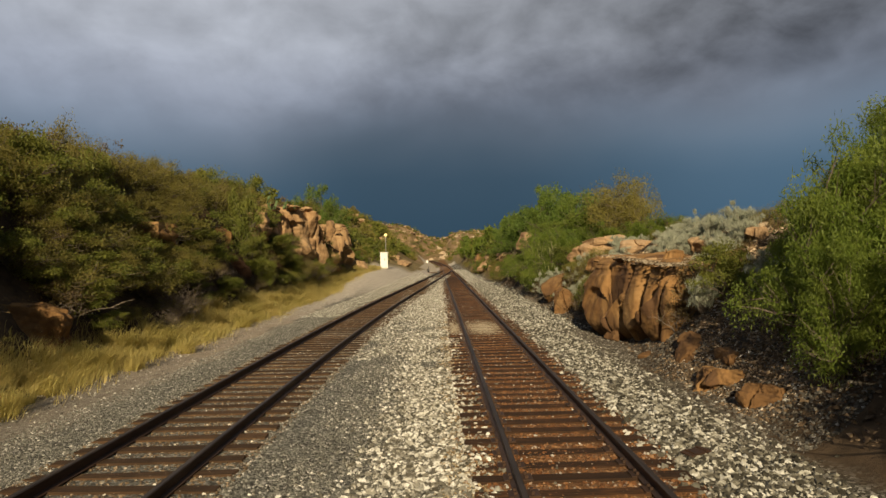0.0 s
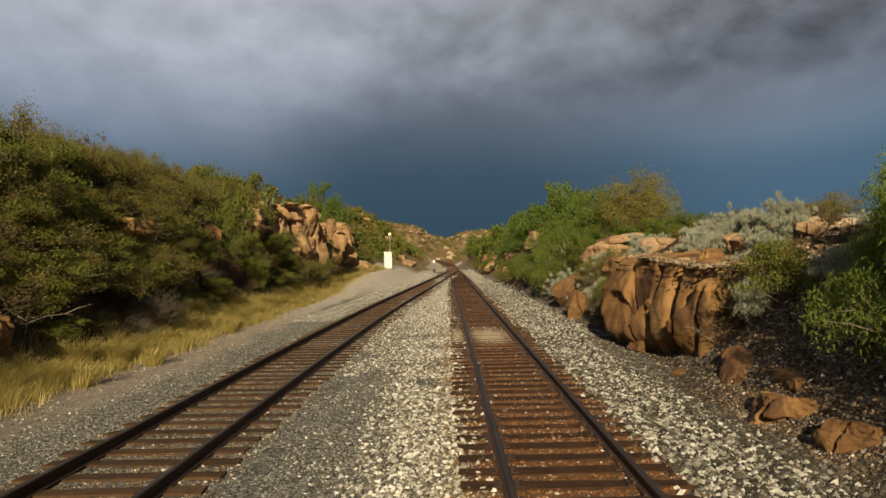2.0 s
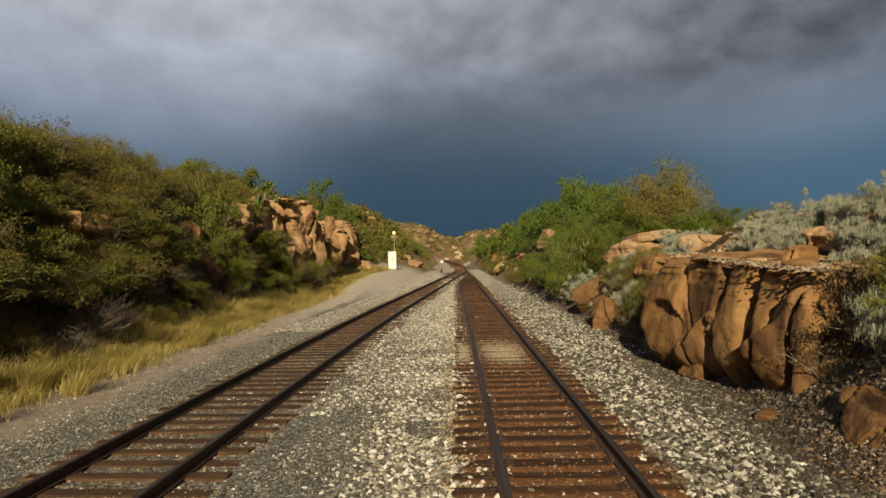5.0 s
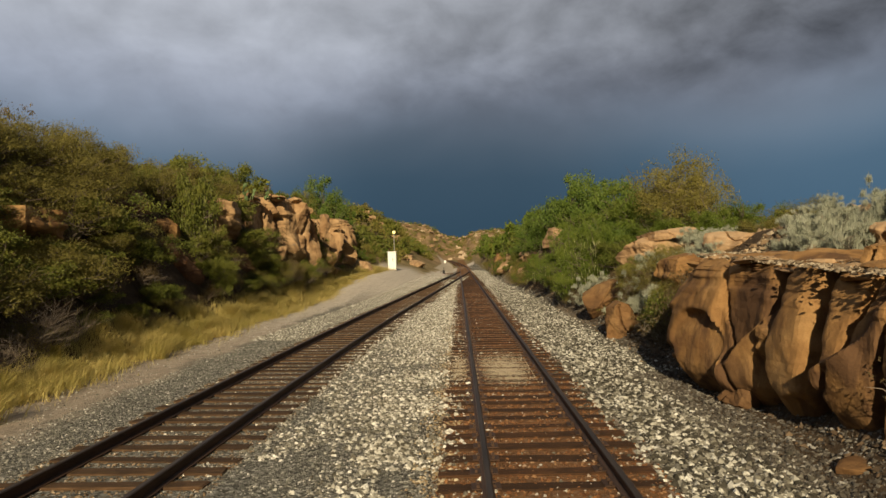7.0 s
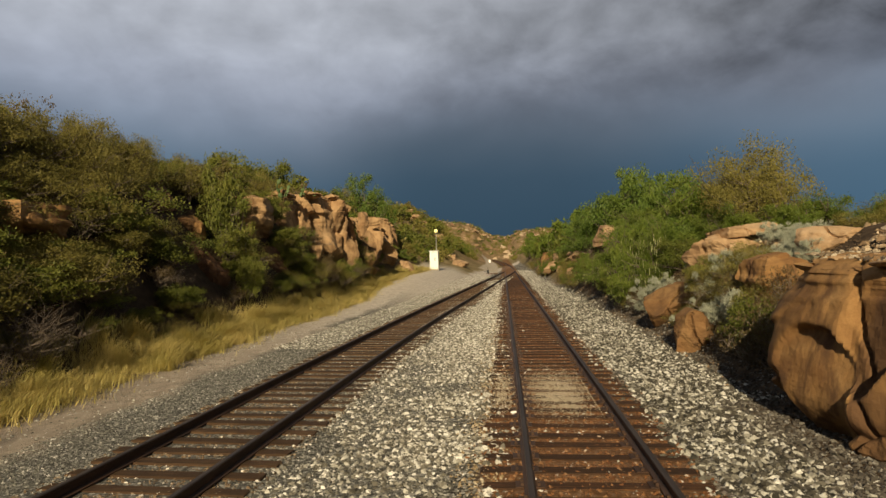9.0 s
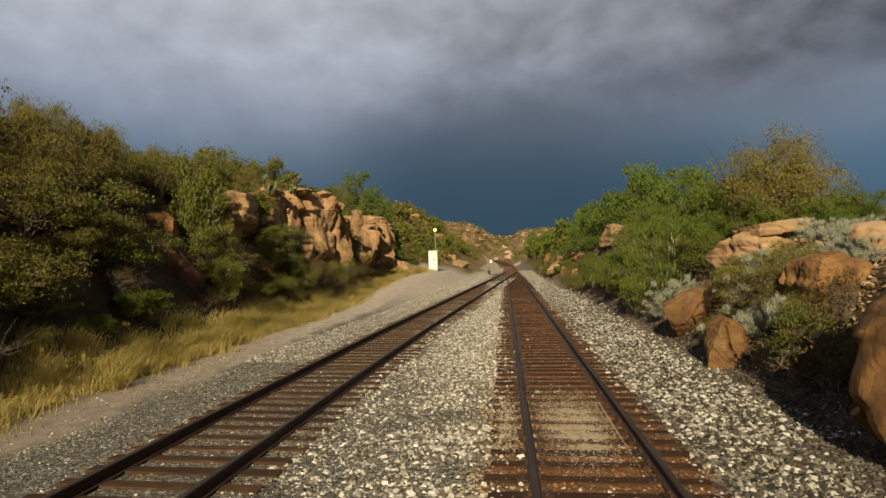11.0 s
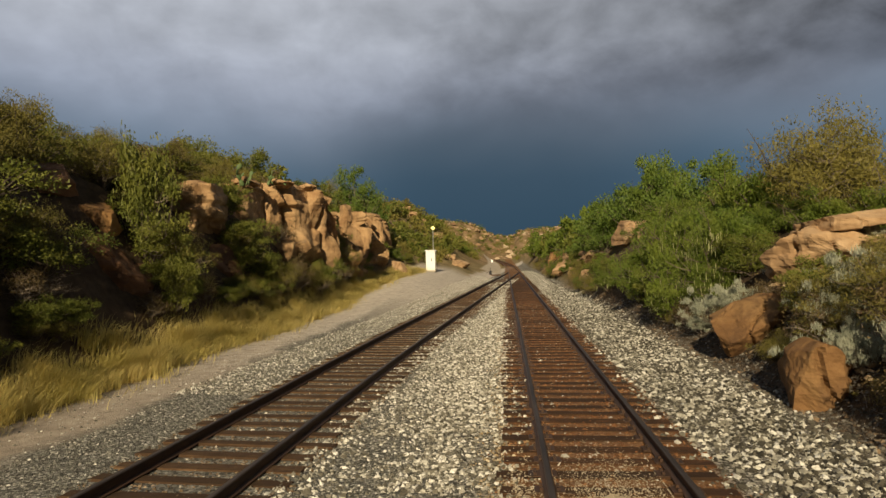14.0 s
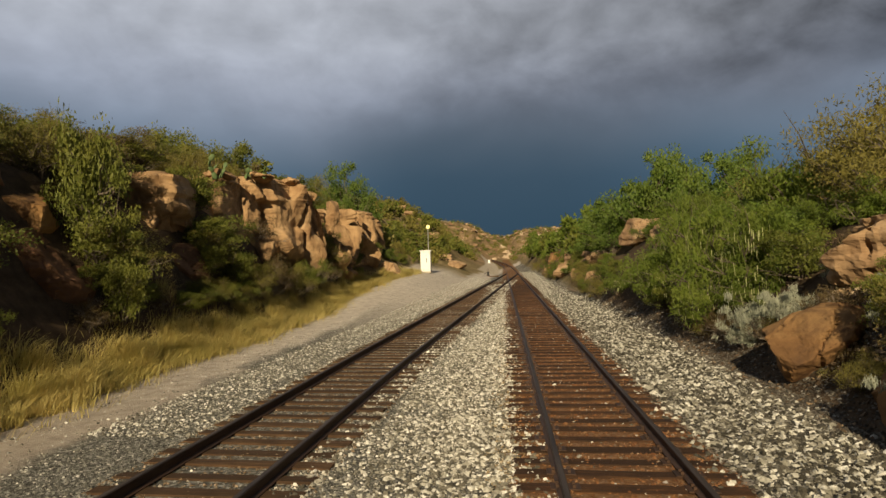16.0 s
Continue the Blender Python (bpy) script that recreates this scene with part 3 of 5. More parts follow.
def band(x0, x1, y0, y1, power=1.7, clump=0.0, seed=1, soft=0.12):
    def sample(rng, n):
        y = y0 + (y1 - y0) * rng.random(n) ** power
        x = x0 + (x1 - x0) * rng.random(n) + rng.normal(0, soft, n)
        if clump:
            keep = fbm(x * 0.8, y * 0.8, 3, seed) > clump
            x, y = x[keep], y[keep]
        return x, y
    return sample


def along(x0, x1, y0, y1, power=1.6):
    """Beside the siding: offsets from its middle line."""
    def sample(rng, n):
        y = y0 + (y1 - y0) * rng.random(n) ** power
        return side_x(y) + x0 + (x1 - x0) * rng.random(n), y
    return sample


M_BALLAST_RUST = stone_material("ballast_rusty", (0.0, (0.094, 0.038, 0.015)), (0.6, (0.226, 0.101, 0.038)), (0.9, (0.296, 0.176, 0.090)), (1.0, (0.530, 0.504, 0.456)))
M_BALLAST_BRIGHT = stone_material("ballast_bright", (0.0, (0.06, 0.054, 0.04)), (0.35, (0.18, 0.165, 0.13)), (0.7, (0.50, 0.48, 0.41)), (1.0, (0.82, 0.80, 0.74)))
M_BALLAST_TAN = stone_material("ballast_tan", (0.0, (0.13, 0.09, 0.045)), (0.5, (0.30, 0.22, 0.12)), (1.0, (0.58, 0.50, 0.36)))
M_BALLAST_BROWN = stone_material("ballast_brown", (0.0, (0.081, 0.054, 0.031)), (0.6, (0.206, 0.144, 0.085)), (0.92, (0.362, 0.275, 0.188)), (1.0, (0.875, 0.825, 0.725)))
stones("white_ballast", "angular white and tan ballast stones", M_BALLAST_WHITE, 31000, band(3.0, 4.4, 5, 60, 1.7, 0, 1, 0.2), 0.02, 0.072, 1)
stones("white_ballast", "coarse white ballast spread towards the red boulders", M_BALLAST_WHITE, 11000, band(4.2, 5.1, 21.5, 58, 1.2, 0, 1, 0.2), 0.022, 0.075, 31)
stones("white_ballast", "angular white ballast along the main line", M_BALLAST_BRIGHT, 28000, band(-0.75, 0.3, 5, 75, 1.7, 0.36, 4, 0.3), 0.018, 0.064, 2)
stones("white_ballast", "scattered white stones in the grey gravel", M_BALLAST_BRIGHT, 5000, band(-2.6, -0.6, 5, 50, 1.6, 0.42, 14), 0.014, 0.04, 12)
stones("white_ballast", "white stones lying between the ties", M_BALLAST_BRIGHT, 1300, band(0.4, 2.9, 5, 50, 1.5), 0.014, 0.036, 22)
stones("white_ballast", "white ballast further along between the tracks", M_BALLAST_BRIGHT, 22000, lambda rng, n: (lambda y: (side_x(y) + 1.5 + (MAIN_X - 1.2 - side_x(y) - 1.5) * rng.random(n), y))(22 + 8 * rng.random(n) + 55 * rng.random(n) ** 1.3), 0.016, 0.045, 23)
stones("white_ballast", "white ballast beside the far line", M_BALLAST_BRIGHT, 9000, band(2.9, 5.0, 52, 115, 1.2), 0.02, 0.06, 24)
stones("tan_ballast", "yellowish ballast at the tie ends", M_BALLAST_TAN, 6000, band(0.0, 0.45, 6, 60, 1.6), 0.014, 0.036, 13)
stones("grey_ballast", "small grey gravel between the two tracks", M_BALLAST_GREY, 44000, band(-2.7, 0.2, 5, 48, 1.7), 0.010, 0.030, 3)
stones("grey_ballast", "grey gravel beside the siding", M_BALLAST_GREY, 36000, along(-2.9, -1.2, 6, 60, 1.7), 0.010, 0.030, 4)
stones("pale_ballast", "pale gravel beside the siding's outer rail", M_BALLAST_BRIGHT, 17000, along(-3.2, -1.3, 28, 86, 1.15), 0.016, 0.045, 15)
stones("pebbles", "scattered pale pebbles on the dirt verge", M_BALLAST_BRIGHT, 5000, along(-4.6, -2.6, 8, 75, 1.4), 0.008, 0.035, 16)
stones("rusty_ballast", "rusty brown ballast between the ties", M_BALLAST_RUST, 30000, band(0.3, 2.95, 5, 55, 1.6), 0.012, 0.036, 5)
stones("brown_ballast", "brown ballast between the siding's ties", M_BALLAST_BROWN, 34000, along(-1.4, 1.4, 4, 62, 1.6), 0.011, 0.032, 6)
stones("rubble", "pale broken slabs strewn on top of the outcrop", stone_material("pale_rubble", (0.0, (0.14, 0.09, 0.05)), (0.5, (0.33, 0.23, 0.13)), (1.0, (0.56, 0.45, 0.31))), 5200, band(6.3, 9.5, 13.5, 33, 1.2, 0.36, 28), 0.025, 0.15, 19)
stones("rubble", "grey-brown gravel and chips on top of the outcrop", stone_material("outcrop_chips", (0.0, (0.07, 0.05, 0.032)), (0.5, (0.24, 0.18, 0.115)), (1.0, (0.52, 0.44, 0.32))), 5000, band(5.7, 7.6, 14.9, 21.0, 1.0), 0.018, 0.07, 29, lambda x, y: 2.50 - 0.045 * (20 - y))
stones("dark_ballast", "brown gravel heaped round the low rocks", M_BALLAST_BROWN, 9000, band(4.9, 6.6, 9.2, 13.8, 1.0), 0.015, 0.05, 37)
stones("white_ballast", "white stones strewn beside the siding", M_BALLAST_BRIGHT, 9000, band(-2.3, -0.2, 16, 42, 1.1, 0.38, 6), 0.018, 0.06, 39)
stones("distant_boulders", "pale boulders on the distant ridge", stone_material("ridge_rock", (0.0, (0.16, 0.095, 0.05)), (0.5, (0.36, 0.24, 0.14)), (1.0, (0.58, 0.47, 0.33))), 900, band(-45, 50, 288, 365, 1.0, 0.45, 38), 0.3, 2.0, 20)
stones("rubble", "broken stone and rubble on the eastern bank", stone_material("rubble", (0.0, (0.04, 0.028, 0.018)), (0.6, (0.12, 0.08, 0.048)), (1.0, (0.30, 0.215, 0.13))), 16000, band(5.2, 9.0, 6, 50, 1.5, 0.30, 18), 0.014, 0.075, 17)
# darkened stones that paint the shaded strip along the eastern bank
stones("dark_ballast", "gravel at the foot of the eastern bank, shade included in its dark colour", M_BALLAST_SHADED, 32000, lambda rng, n: (lambda y: (4.2 + 0.8 * smooth01((y - 20) / 7) + 2.0 * rng.random(n) + rng.normal(0, 0.15, n), y))(8 + 37 * rng.random(n) ** 1.2), 0.018, 0.055, 7)


# ---- rocks ----
def rock_mesh(name, size, seed, material, cuts=9, rough=0.10, strata=0.05, res=22, boxy=0.55):
    """A broken sandstone block: a rounded box, chipped by planes, with bedding ledges and an uneven skin."""
    rnd = random.Random(seed)
    bm = bmesh.new()
    bmesh.ops.create_cube(bm, size=2)
    bmesh.ops.subdivide_edges(bm, edges=list(bm.edges), cuts=res, use_grid_fill=True)
    planes = []
    for _ in range(cuts):
        d = Vector((rnd.gauss(0, 1), rnd.gauss(0, 1), rnd.gauss(0, 0.7))).normalized()
        planes.append((d, rnd.uniform(0.66, 0.98)))
    off = Vector((rnd.uniform(0, 50), rnd.uniform(0, 50), rnd.uniform(0, 50)))
    sx, sy, sz = size
    for v in bm.verts:
        p = v.co.copy()
        q = p.normalized()
        p = p * boxy + q * 1.15 * (1 - boxy)
        for d, r in planes:
            over = p.dot(d) - r
            if over > 0:
                p -= d * over * 0.92
        w = Vector((p.x * sx, p.y * sy, p.z * sz)) / 2
        n1 = noise.fractal(w * 0.9 + off, 0.8, 2.1, 5)
        n2 = noise.noise(Vector((w.x * 0.4, w.y * 0.4, w.z * 3.4)) + off)
        crack = abs(noise.noise(Vector((w.x * 1.1, w.y * 1.1, w.z * 0.35)) + off * 1.7))
        groove = max(0.0, 1.0 - crack / 0.07)
        amp = n1 * rough * 1.3 + math.tanh(9 * (n2 - 0.05)) * strata * 0.7 - groove * groove * (3 - 2 * groove) * 1.1 * rough
        dirn = Vector((q.x, q.y, q.z * 0.5))
        v.co = w + dirn * amp
    return from_bm(name, bm, material, smooth=False)


def rock(label, place, size, turn=0.0, seed=1, material=None, tilt=(0, 0), name="boulder", group="", **kw):
    ob = new(name, rock_mesh(name, size, seed, material or M_ROCK, **kw))
    ob.matrix_world = pose(*place, tilt[0], tilt[1], turn)
    return tagged(ob, label, "rock", group=group)


def piece(name, parent, place, size, turn=0.0, seed=1, material=None, tilt=(0, 0), **kw):
    ob = part(name, rock_mesh(name, size, seed, material or M_ROCK, **kw), parent)
    ob.matrix_basis = pose(*place, tilt[0], tilt[1], turn)
    return ob


def crag_mesh(name, line, cracks, seed, material, lean=0.1, belly=0.25, tuck=0.3, back=2.4, rough=0.16, bedding=0.03, rows=(110, 26), step=0.06, plates=0.8, facets=0.85):
    """A weathered rock face along a line of (x, y, foot, top): rounded lobes between cracks, a bulging middle, bedding near the crest, and a top that runs back into the bank."""
    P = np.array(line, float)
    arc = np.concatenate([[0], np.cumsum(np.hypot(*np.diff(P[:, :2], axis=0).T))])
    n = max(60, int(arc[-1] / step))
    s = np.linspace(0, arc[-1], n)
    C = np.stack([np.interp(s, arc, P[:, k]) for k in range(4)], 1)
    w = max(3, n // 26)
    kernel = np.hanning(2 * w + 1)
    kernel /= kernel.sum()
    C = np.stack([np.convolve(np.pad(C[:, k], w, "edge"), kernel, "valid") for k in range(4)], 1)
    T = np.gradient(C[:, :2], axis=0)
    T /= np.linalg.norm(T, axis=1, keepdims=True)
    N = np.stack([T[:, 1], -T[:, 0]], 1)
    nf, nt = rows
    h = np.linspace(0, 1, nf)
    S, H = np.meshgrid(s, h)
    tall = (C[:, 3] - C[:, 2])[None]
    Z = C[:, 2][None] + H * tall
    off = belly * np.sin(np.pi * H ** 0.85) - tuck * (1 - smooth01(H / 0.3)) - lean * H * tall
    off = off + rough * 1.9 * (fbm(S * 0.55, Z * 0.45, 4, seed) - 0.5) + rough * 0.7 * (fbm(S * 2.6, Z * 1.7, 4, seed + 5) - 0.5)
    # broken planes meeting at soft creases
    rng = np.random.default_rng(seed)
    count = max(14, int(arc[-1] * tall.max() * plates))
    ks, kz = rng.uniform(0, arc[-1], count), rng.uniform(Z.min(), Z.max(), count)
    gs, gv, base = rng.normal(0, 0.26, count), rng.normal(0, 0.24, count), rng.normal(0, 0.09, count)
    Su, Zu = S + 0.5 * (fbm(S * 0.8, Z * 0.8, 3, seed + 13) - 0.5), Z + 0.5 * (fbm(S * 0.8, Z * 0.8, 3, seed + 14) - 0.5)
    top_w, total = np.zeros_like(S), np.zeros_like(S)
    for k in range(count):
        w_k = np.exp(-plates * 45.0 * ((Su - ks[k]) ** 2 + 0.6 * (Zu - kz[k]) ** 2)) + 1e-9
        total += w_k
        top_w += w_k * (base[k] + gs[k] * (Su - ks[k]) + gv[k] * (Zu - kz[k]))
    off = off + facets * top_w / total
    for k, (at, deep, wide, skew) in enumerate(cracks):
        mid = at + skew * (H - 0.5) + 0.34 * (fbm(Z * 0.9 + 7 * k, Z * 0 + k, 3, seed + 20 + k) - 0.5) + 0.1 * (fbm(Z * 5 + 3 * k, Z * 0, 2, seed + 40 + k) - 0.5)
        u = np.abs(S - mid) / (wide * (0.5 + 0.9 * fbm(Z * 1.4, Z * 0 + 5 * k, 3, seed + 60 + k)))
        off = off - deep * np.exp(-u ** 1.6) * (0.55 + 0.6 * fbm(Z * 1.1, Z * 0 + 9 * k, 2, seed + 80 + k))
    beds = np.tanh(8 * (fbm(S * 0.25, Z * 6.5, 3, seed + 3) - 0.5))
    off = off + bedding * beds * (0.1 + 0.9 * smooth01((H - 0.72) / 0.16))
    crest = np.clip((H - 0.9) / 0.1, 0, 1)
    off = off - 0.12 * crest ** 2
    X, Y = C[:, 0][None] + N[:, 0][None] * off, C[:, 1][None] + N[:, 1][None] * off
    rows_v = [np.stack([X, Y, Z], -1)]
    b = np.linspace(0, 1, nt + 1)[1:, None]
    rx, ry = X[-1][None], Y[-1][None]
    mx, my = C[:, 0].mean() - N[:, 0].mean() * back, C[:, 1].mean() - N[:, 1].mean() * back
    TX, TY = rx + (mx - rx) * b, ry + (my - ry) * b
    TZ = Z[-1][None] + 0.10 * np.sin(np.pi * b) + 0.25 * (fbm(TX * 1.3, TY * 1.3, 4, seed + 11) - 0.5) * np.minimum(1, b * 6)
    rows_v.append(np.stack([TX, TY, TZ], -1))
    V = np.concatenate(rows_v, 0)
    m = V.shape[0]
    i = (np.arange(m - 1)[:, None] * n + np.arange(n - 1)[None]).ravel()
    f = np.stack([i, i + 1, i + n + 1, i + n], 1)
    return mesh_of(name, V.reshape(-1, 3), f, material)


def build_main_outcrop():
    t = tagged(new("rock_outcrop"), "large ochre sandstone outcrop with cracked faces and thin ledges on top", "rock")
    t.location = (0.2, -0.1, 0.0)
    line = [(8.2, 21.9, -0.3, 2.2), (6.4, 21.6, -0.3, 2.35), (5.35, 21.2, -0.3, 2.42), (5.0, 20.5, -0.3, 2.48), (5.1, 19.4, -0.3, 2.48), (5.35, 18.3, -0.3, 2.42), (5.32, 17.1, -0.3, 2.38), (5.5, 15.9, -0.3, 2.3), (5.75, 15.1, -0.3, 2.2), (6.4, 14.5, -0.3, 2.1), (8.0, 14.3, -0.3, 2.0)]
    part("face", crag_mesh("face", line, [(6.45, 0.34, 0.13, 0.1), (7.6, 0.62, 0.15, -0.4), (8.0, 0.16, 0.05, 0.9), (8.75, 0.34, 0.07, 0.45), (5.35, 0.12, 0.05, -0.9), (9.5, 0.22, 0.07, -0.7), (10.1, 0.2, 0.06, 0.5)], 34, M_ROCK, lean=0.09, belly=0.30, tuck=0.40, rough=0.12, rows=(120, 24), step=0.05), t)
    piece("overhang", t, (5.45, 20.35, 2.36), (0.9, 1.3, 0.34), 14, 21, M_ROCK, (2, -6), res=16, strata=0.03)
    piece("wedge", t, (5.42, 17.75, 1.25), (0.35, 0.5, 0.9), 30, 20, M_ROCK, (14, 10))
    piece("wedge", t, (5.36, 17.35, 0.75), (0.4, 0.45, 0.7), -30, 23, M_ROCK, (-12, 14))
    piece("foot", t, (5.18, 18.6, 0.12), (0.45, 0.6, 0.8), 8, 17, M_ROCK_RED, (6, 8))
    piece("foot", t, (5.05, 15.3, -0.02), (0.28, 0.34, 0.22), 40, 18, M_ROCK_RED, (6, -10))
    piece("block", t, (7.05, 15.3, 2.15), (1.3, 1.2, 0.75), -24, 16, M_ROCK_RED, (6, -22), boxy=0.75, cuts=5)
    piece("block", t, (6.25, 16.5, 2.45), (0.6, 0.6, 0.45), 20, 15, M_ROCK)
    rnd = random.Random(5)
    for i in range(64):
        y = rnd.uniform(14.8, 20.9)
        edge = 5.28 + 0.05 * (20 - y) + (0.12 if 17 < y < 18.6 else 0)
        x = edge + 0.25 + abs(rnd.gauss(0, 0.7))
        a = rnd.uniform(0.3, 0.9)
        piece("ledge", t, (x, y, 2.36 - 0.03 * (20 - y) + 0.05 * (x - edge) + rnd.uniform(-0.06, 0.14)), (a, a * rnd.uniform(0.6, 1.3), rnd.uniform(0.05, 0.11)), rnd.uniform(0, 180), 125 + i, rnd.choice((M_ROCK_PALE, M_ROCK_PALE, M_ROCK)), (rnd.uniform(-6, 6), rnd.uniform(-8, 5)), res=7, strata=0.008, rough=0.03, cuts=12)


def build_left_cliff():
    t = tagged(new("sandstone_cliff"), "tall orange sandstone cliff with rounded ribs above the shrubs", "rock")
    near = [(-15.5, 43.4, 2.4, 6.2), (-13.2, 43.8, 2.2, 6.45), (-12.0, 44.5, 2.0, 6.6), (-11.1, 46.8, 1.8, 6.75), (-10.15, 49.3, 1.6, 6.8), (-9.2, 51.6, 1.4, 6.3), (-9.5, 52.6, 1.4, 6.0), (-11.4, 53.2, 1.6, 5.8), (-14.0, 53.6, 2.0, 5.8)]
    part("face", crag_mesh("face", near, [(5.6, 0.25, 0.10, 0.5), (7.0, 0.9, 0.32, -0.4), (9.6, 0.5, 0.12, 0.6), (10.9, 0.22, 0.10, -0.6), (3.4, 0.3, 0.2, 0.2)], 52, M_ROCK_CLIFF, lean=0.14, belly=0.25, tuck=0.5, back=3.0, rough=0.24, bedding=0.06, rows=(110, 20), step=0.08, plates=0.35, facets=1.25), t)
    far = [(-13.5, 54.2, 1.6, 5.6), (-11.3, 54.6, 1.6, 5.7), (-10.2, 56.4, 1.4, 5.9), (-9.9, 60.0, 1.2, 6.0), (-10.1, 65.0, 1.2, 6.3), (-10.4, 70.0, 1.2, 6.6), (-10.6, 74.0, 1.2, 6.2), (-11.6, 76.6, 1.4, 5.4), (-14.0, 77.4, 1.6, 5.0)]
    part("far_face", crag_mesh("far_face", far, [(4.2, 0.7, 0.4, 0.3), (8.2, 0.9, 0.5, 0.4), (12.0, 0.8, 0.4, -0.5), (16.5, 0.9, 0.5, 0.6), (20.0, 0.6, 0.4, 0.0)], 57, M_ROCK_CLIFF, lean=0.16, belly=0.4, tuck=0.8, back=3.0, rough=0.4, bedding=0.1, rows=(70, 14), step=0.14, plates=0.16, facets=1.6), t)
    for i, (x, y, z, sx, sy, sz, a) in enumerate(((-11.4, 47.6, 6.75, 1.3, 1.5, 0.5, 15), (-10.6, 49.6, 6.75, 1.0, 1.3, 0.4, 30), (-12.4, 45.2, 6.6, 1.5, 1.2, 0.5, -10), (-9.25, 52.3, 5.0, 0.9, 1.1, 1.8, 10))):
        piece("cap", t, (x, y, z), (sx, sy, sz), a, 40 + i, M_ROCK_CLIFF, (0, 4), rough=0.12, cuts=12, strata=0.04, res=14)


build_main_outcrop()
build_left_cliff()
# western boulders in the darkened sandstone carry their shade as colour
rock("sandstone boulder on the western bank, coloured dark for its shade", (-11.95, 33.4, 2.2), (3.2, 3.6, 2.9), -12, 60, M_ROCK_SHADED, (4, 14), boxy=0.25, rough=0.16)
rock("orange sandstone block with level cracks", (-12.35, 39.8, 4.4), (2.5, 2.4, 3.0), 12, 61, M_ROCK_CLIFF, strata=0.10, boxy=0.7, cuts=7, rough=0.12)
rock("low sandstone block under the cracked one", (-11.2, 39.6, 2.4), (1.8, 2.2, 1.8), -6, 62, M_ROCK_SHADED)
rock("slanting brown sandstone slab", (-12.7, 34.0, 4.2), (2.4, 2.6, 1.1), 20, 63, M_ROCK, (10, 16), boxy=0.7)
rock("sandstone boulder high on the bank with shade in its brown", (-13.4, 33.0, 5.2), (2.2, 2.8, 1.1), 10, 64, M_ROCK_SHADED)
rock("orange sandstone boulder half hidden by shrubs", (-11.6, 24.6, 3.8), (1.6, 2.0, 1.0), 0, 65, M_ROCK)
rock("tan sandstone boulder beside the dry grass", (-10.5, 15.4, 0.75), (2.5, 2.0, 1.8), 25, 66, M_ROCK, boxy=0.3, rough=0.16)
rock("rounded red boulder at the gravel's edge", (6.4, 31.3, 0.95), (2.2, 1.8, 1.1), 14, 70, M_ROCK_RED, (6, -18), boxy=0.35, strata=0.02, rough=0.10, cuts=10, group="red boulders")
rock("squarish red boulder at the gravel's edge", (5.7, 27.25, 0.45), (1.3, 1.4, 1.35), -14, 71, M_ROCK_RED, (4, -10), boxy=0.62, strata=0.03, rough=0.12, cuts=14, group="red boulders")
rock("small red rock beside the boulder", (6.1, 28.6, 0.55), (0.8, 0.7, 0.6), 30, 81, M_ROCK_RED, group="red boulders")
rock("pale sandstone slab jutting from the bank", (8.45, 32.2, 2.6), (2.7, 2.6, 1.3), 8, 72, M_ROCK_PALE, (0, -8), boxy=0.6, rough=0.15)
rock("thin pale ledge resting on the slab", (8.8, 32.0, 3.3), (2.2, 2.0, 0.4), -12, 80, M_ROCK_PALE, (0, -6), boxy=0.7)
rock("sandstone block behind the big outcrop", (7.25, 25.3, 1.95), (1.5, 1.8, 1.2), 12, 73, M_ROCK, (0, -6))
rock("small round boulder on the outcrop", (7.2, 21.5, gz(7.2, 21.5) + 0.2), (0.8, 0.8, 0.6), 0, 74, M_ROCK)
rock("low orange rock shelf in the gravel", (5.2, 11.4, 0.12), (0.95, 1.1, 0.8), 20, 76, M_ROCK, (6, -12), boxy=0.72, rough=0.2, cuts=16)
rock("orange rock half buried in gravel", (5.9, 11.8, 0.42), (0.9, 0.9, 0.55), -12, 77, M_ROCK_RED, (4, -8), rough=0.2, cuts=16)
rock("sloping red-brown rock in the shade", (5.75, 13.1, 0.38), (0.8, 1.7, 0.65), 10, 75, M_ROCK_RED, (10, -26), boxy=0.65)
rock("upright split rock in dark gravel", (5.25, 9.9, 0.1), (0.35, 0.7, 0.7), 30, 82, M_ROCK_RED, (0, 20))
# two bank boulders coloured dark in place of the shade on them
rock("boulder on the bank, darkened in colour as if shaded", (7.0, 12.9, 1.0), (1.2, 1.3, 0.9), 15, 83, M_ROCK_SHADED)
rock("big boulder under the mesquite, its shade put into the brown", (6.75, 9.9, 0.75), (1.2, 1.3, 1.2), 5, 102, M_ROCK_SHADED)
rock("tan block on top of the bank", (8.2, 18.4, gz(8.2, 18.4) + 0.1), (0.9, 0.8, 0.5), 15, 84, M_ROCK_PALE)
rock("tan block on top of the bank", (8.6, 16.2, gz(8.6, 16.2) + 0.1), (0.7, 0.9, 0.45), -25, 85, M_ROCK_PALE)
rock("tan block on top of the bank", (7.9, 20.3, gz(7.9, 20.3) + 0.1), (0.8, 1.0, 0.5), 40, 86, M_ROCK_PALE)
rock("pale sandstone block above the shrubs", (8.6, 26.0, gz(8.6, 26.0) + 0.15), (1.2, 1.5, 0.7), 10, 87, M_ROCK_PALE)
rock("pale sandstone block above the shrubs", (8.8, 33.4, gz(8.8, 33.4) + 0.2), (1.5, 1.6, 0.8), -10, 88, M_ROCK_PALE)
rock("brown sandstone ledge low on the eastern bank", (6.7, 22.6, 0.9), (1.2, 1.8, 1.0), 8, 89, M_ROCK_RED)
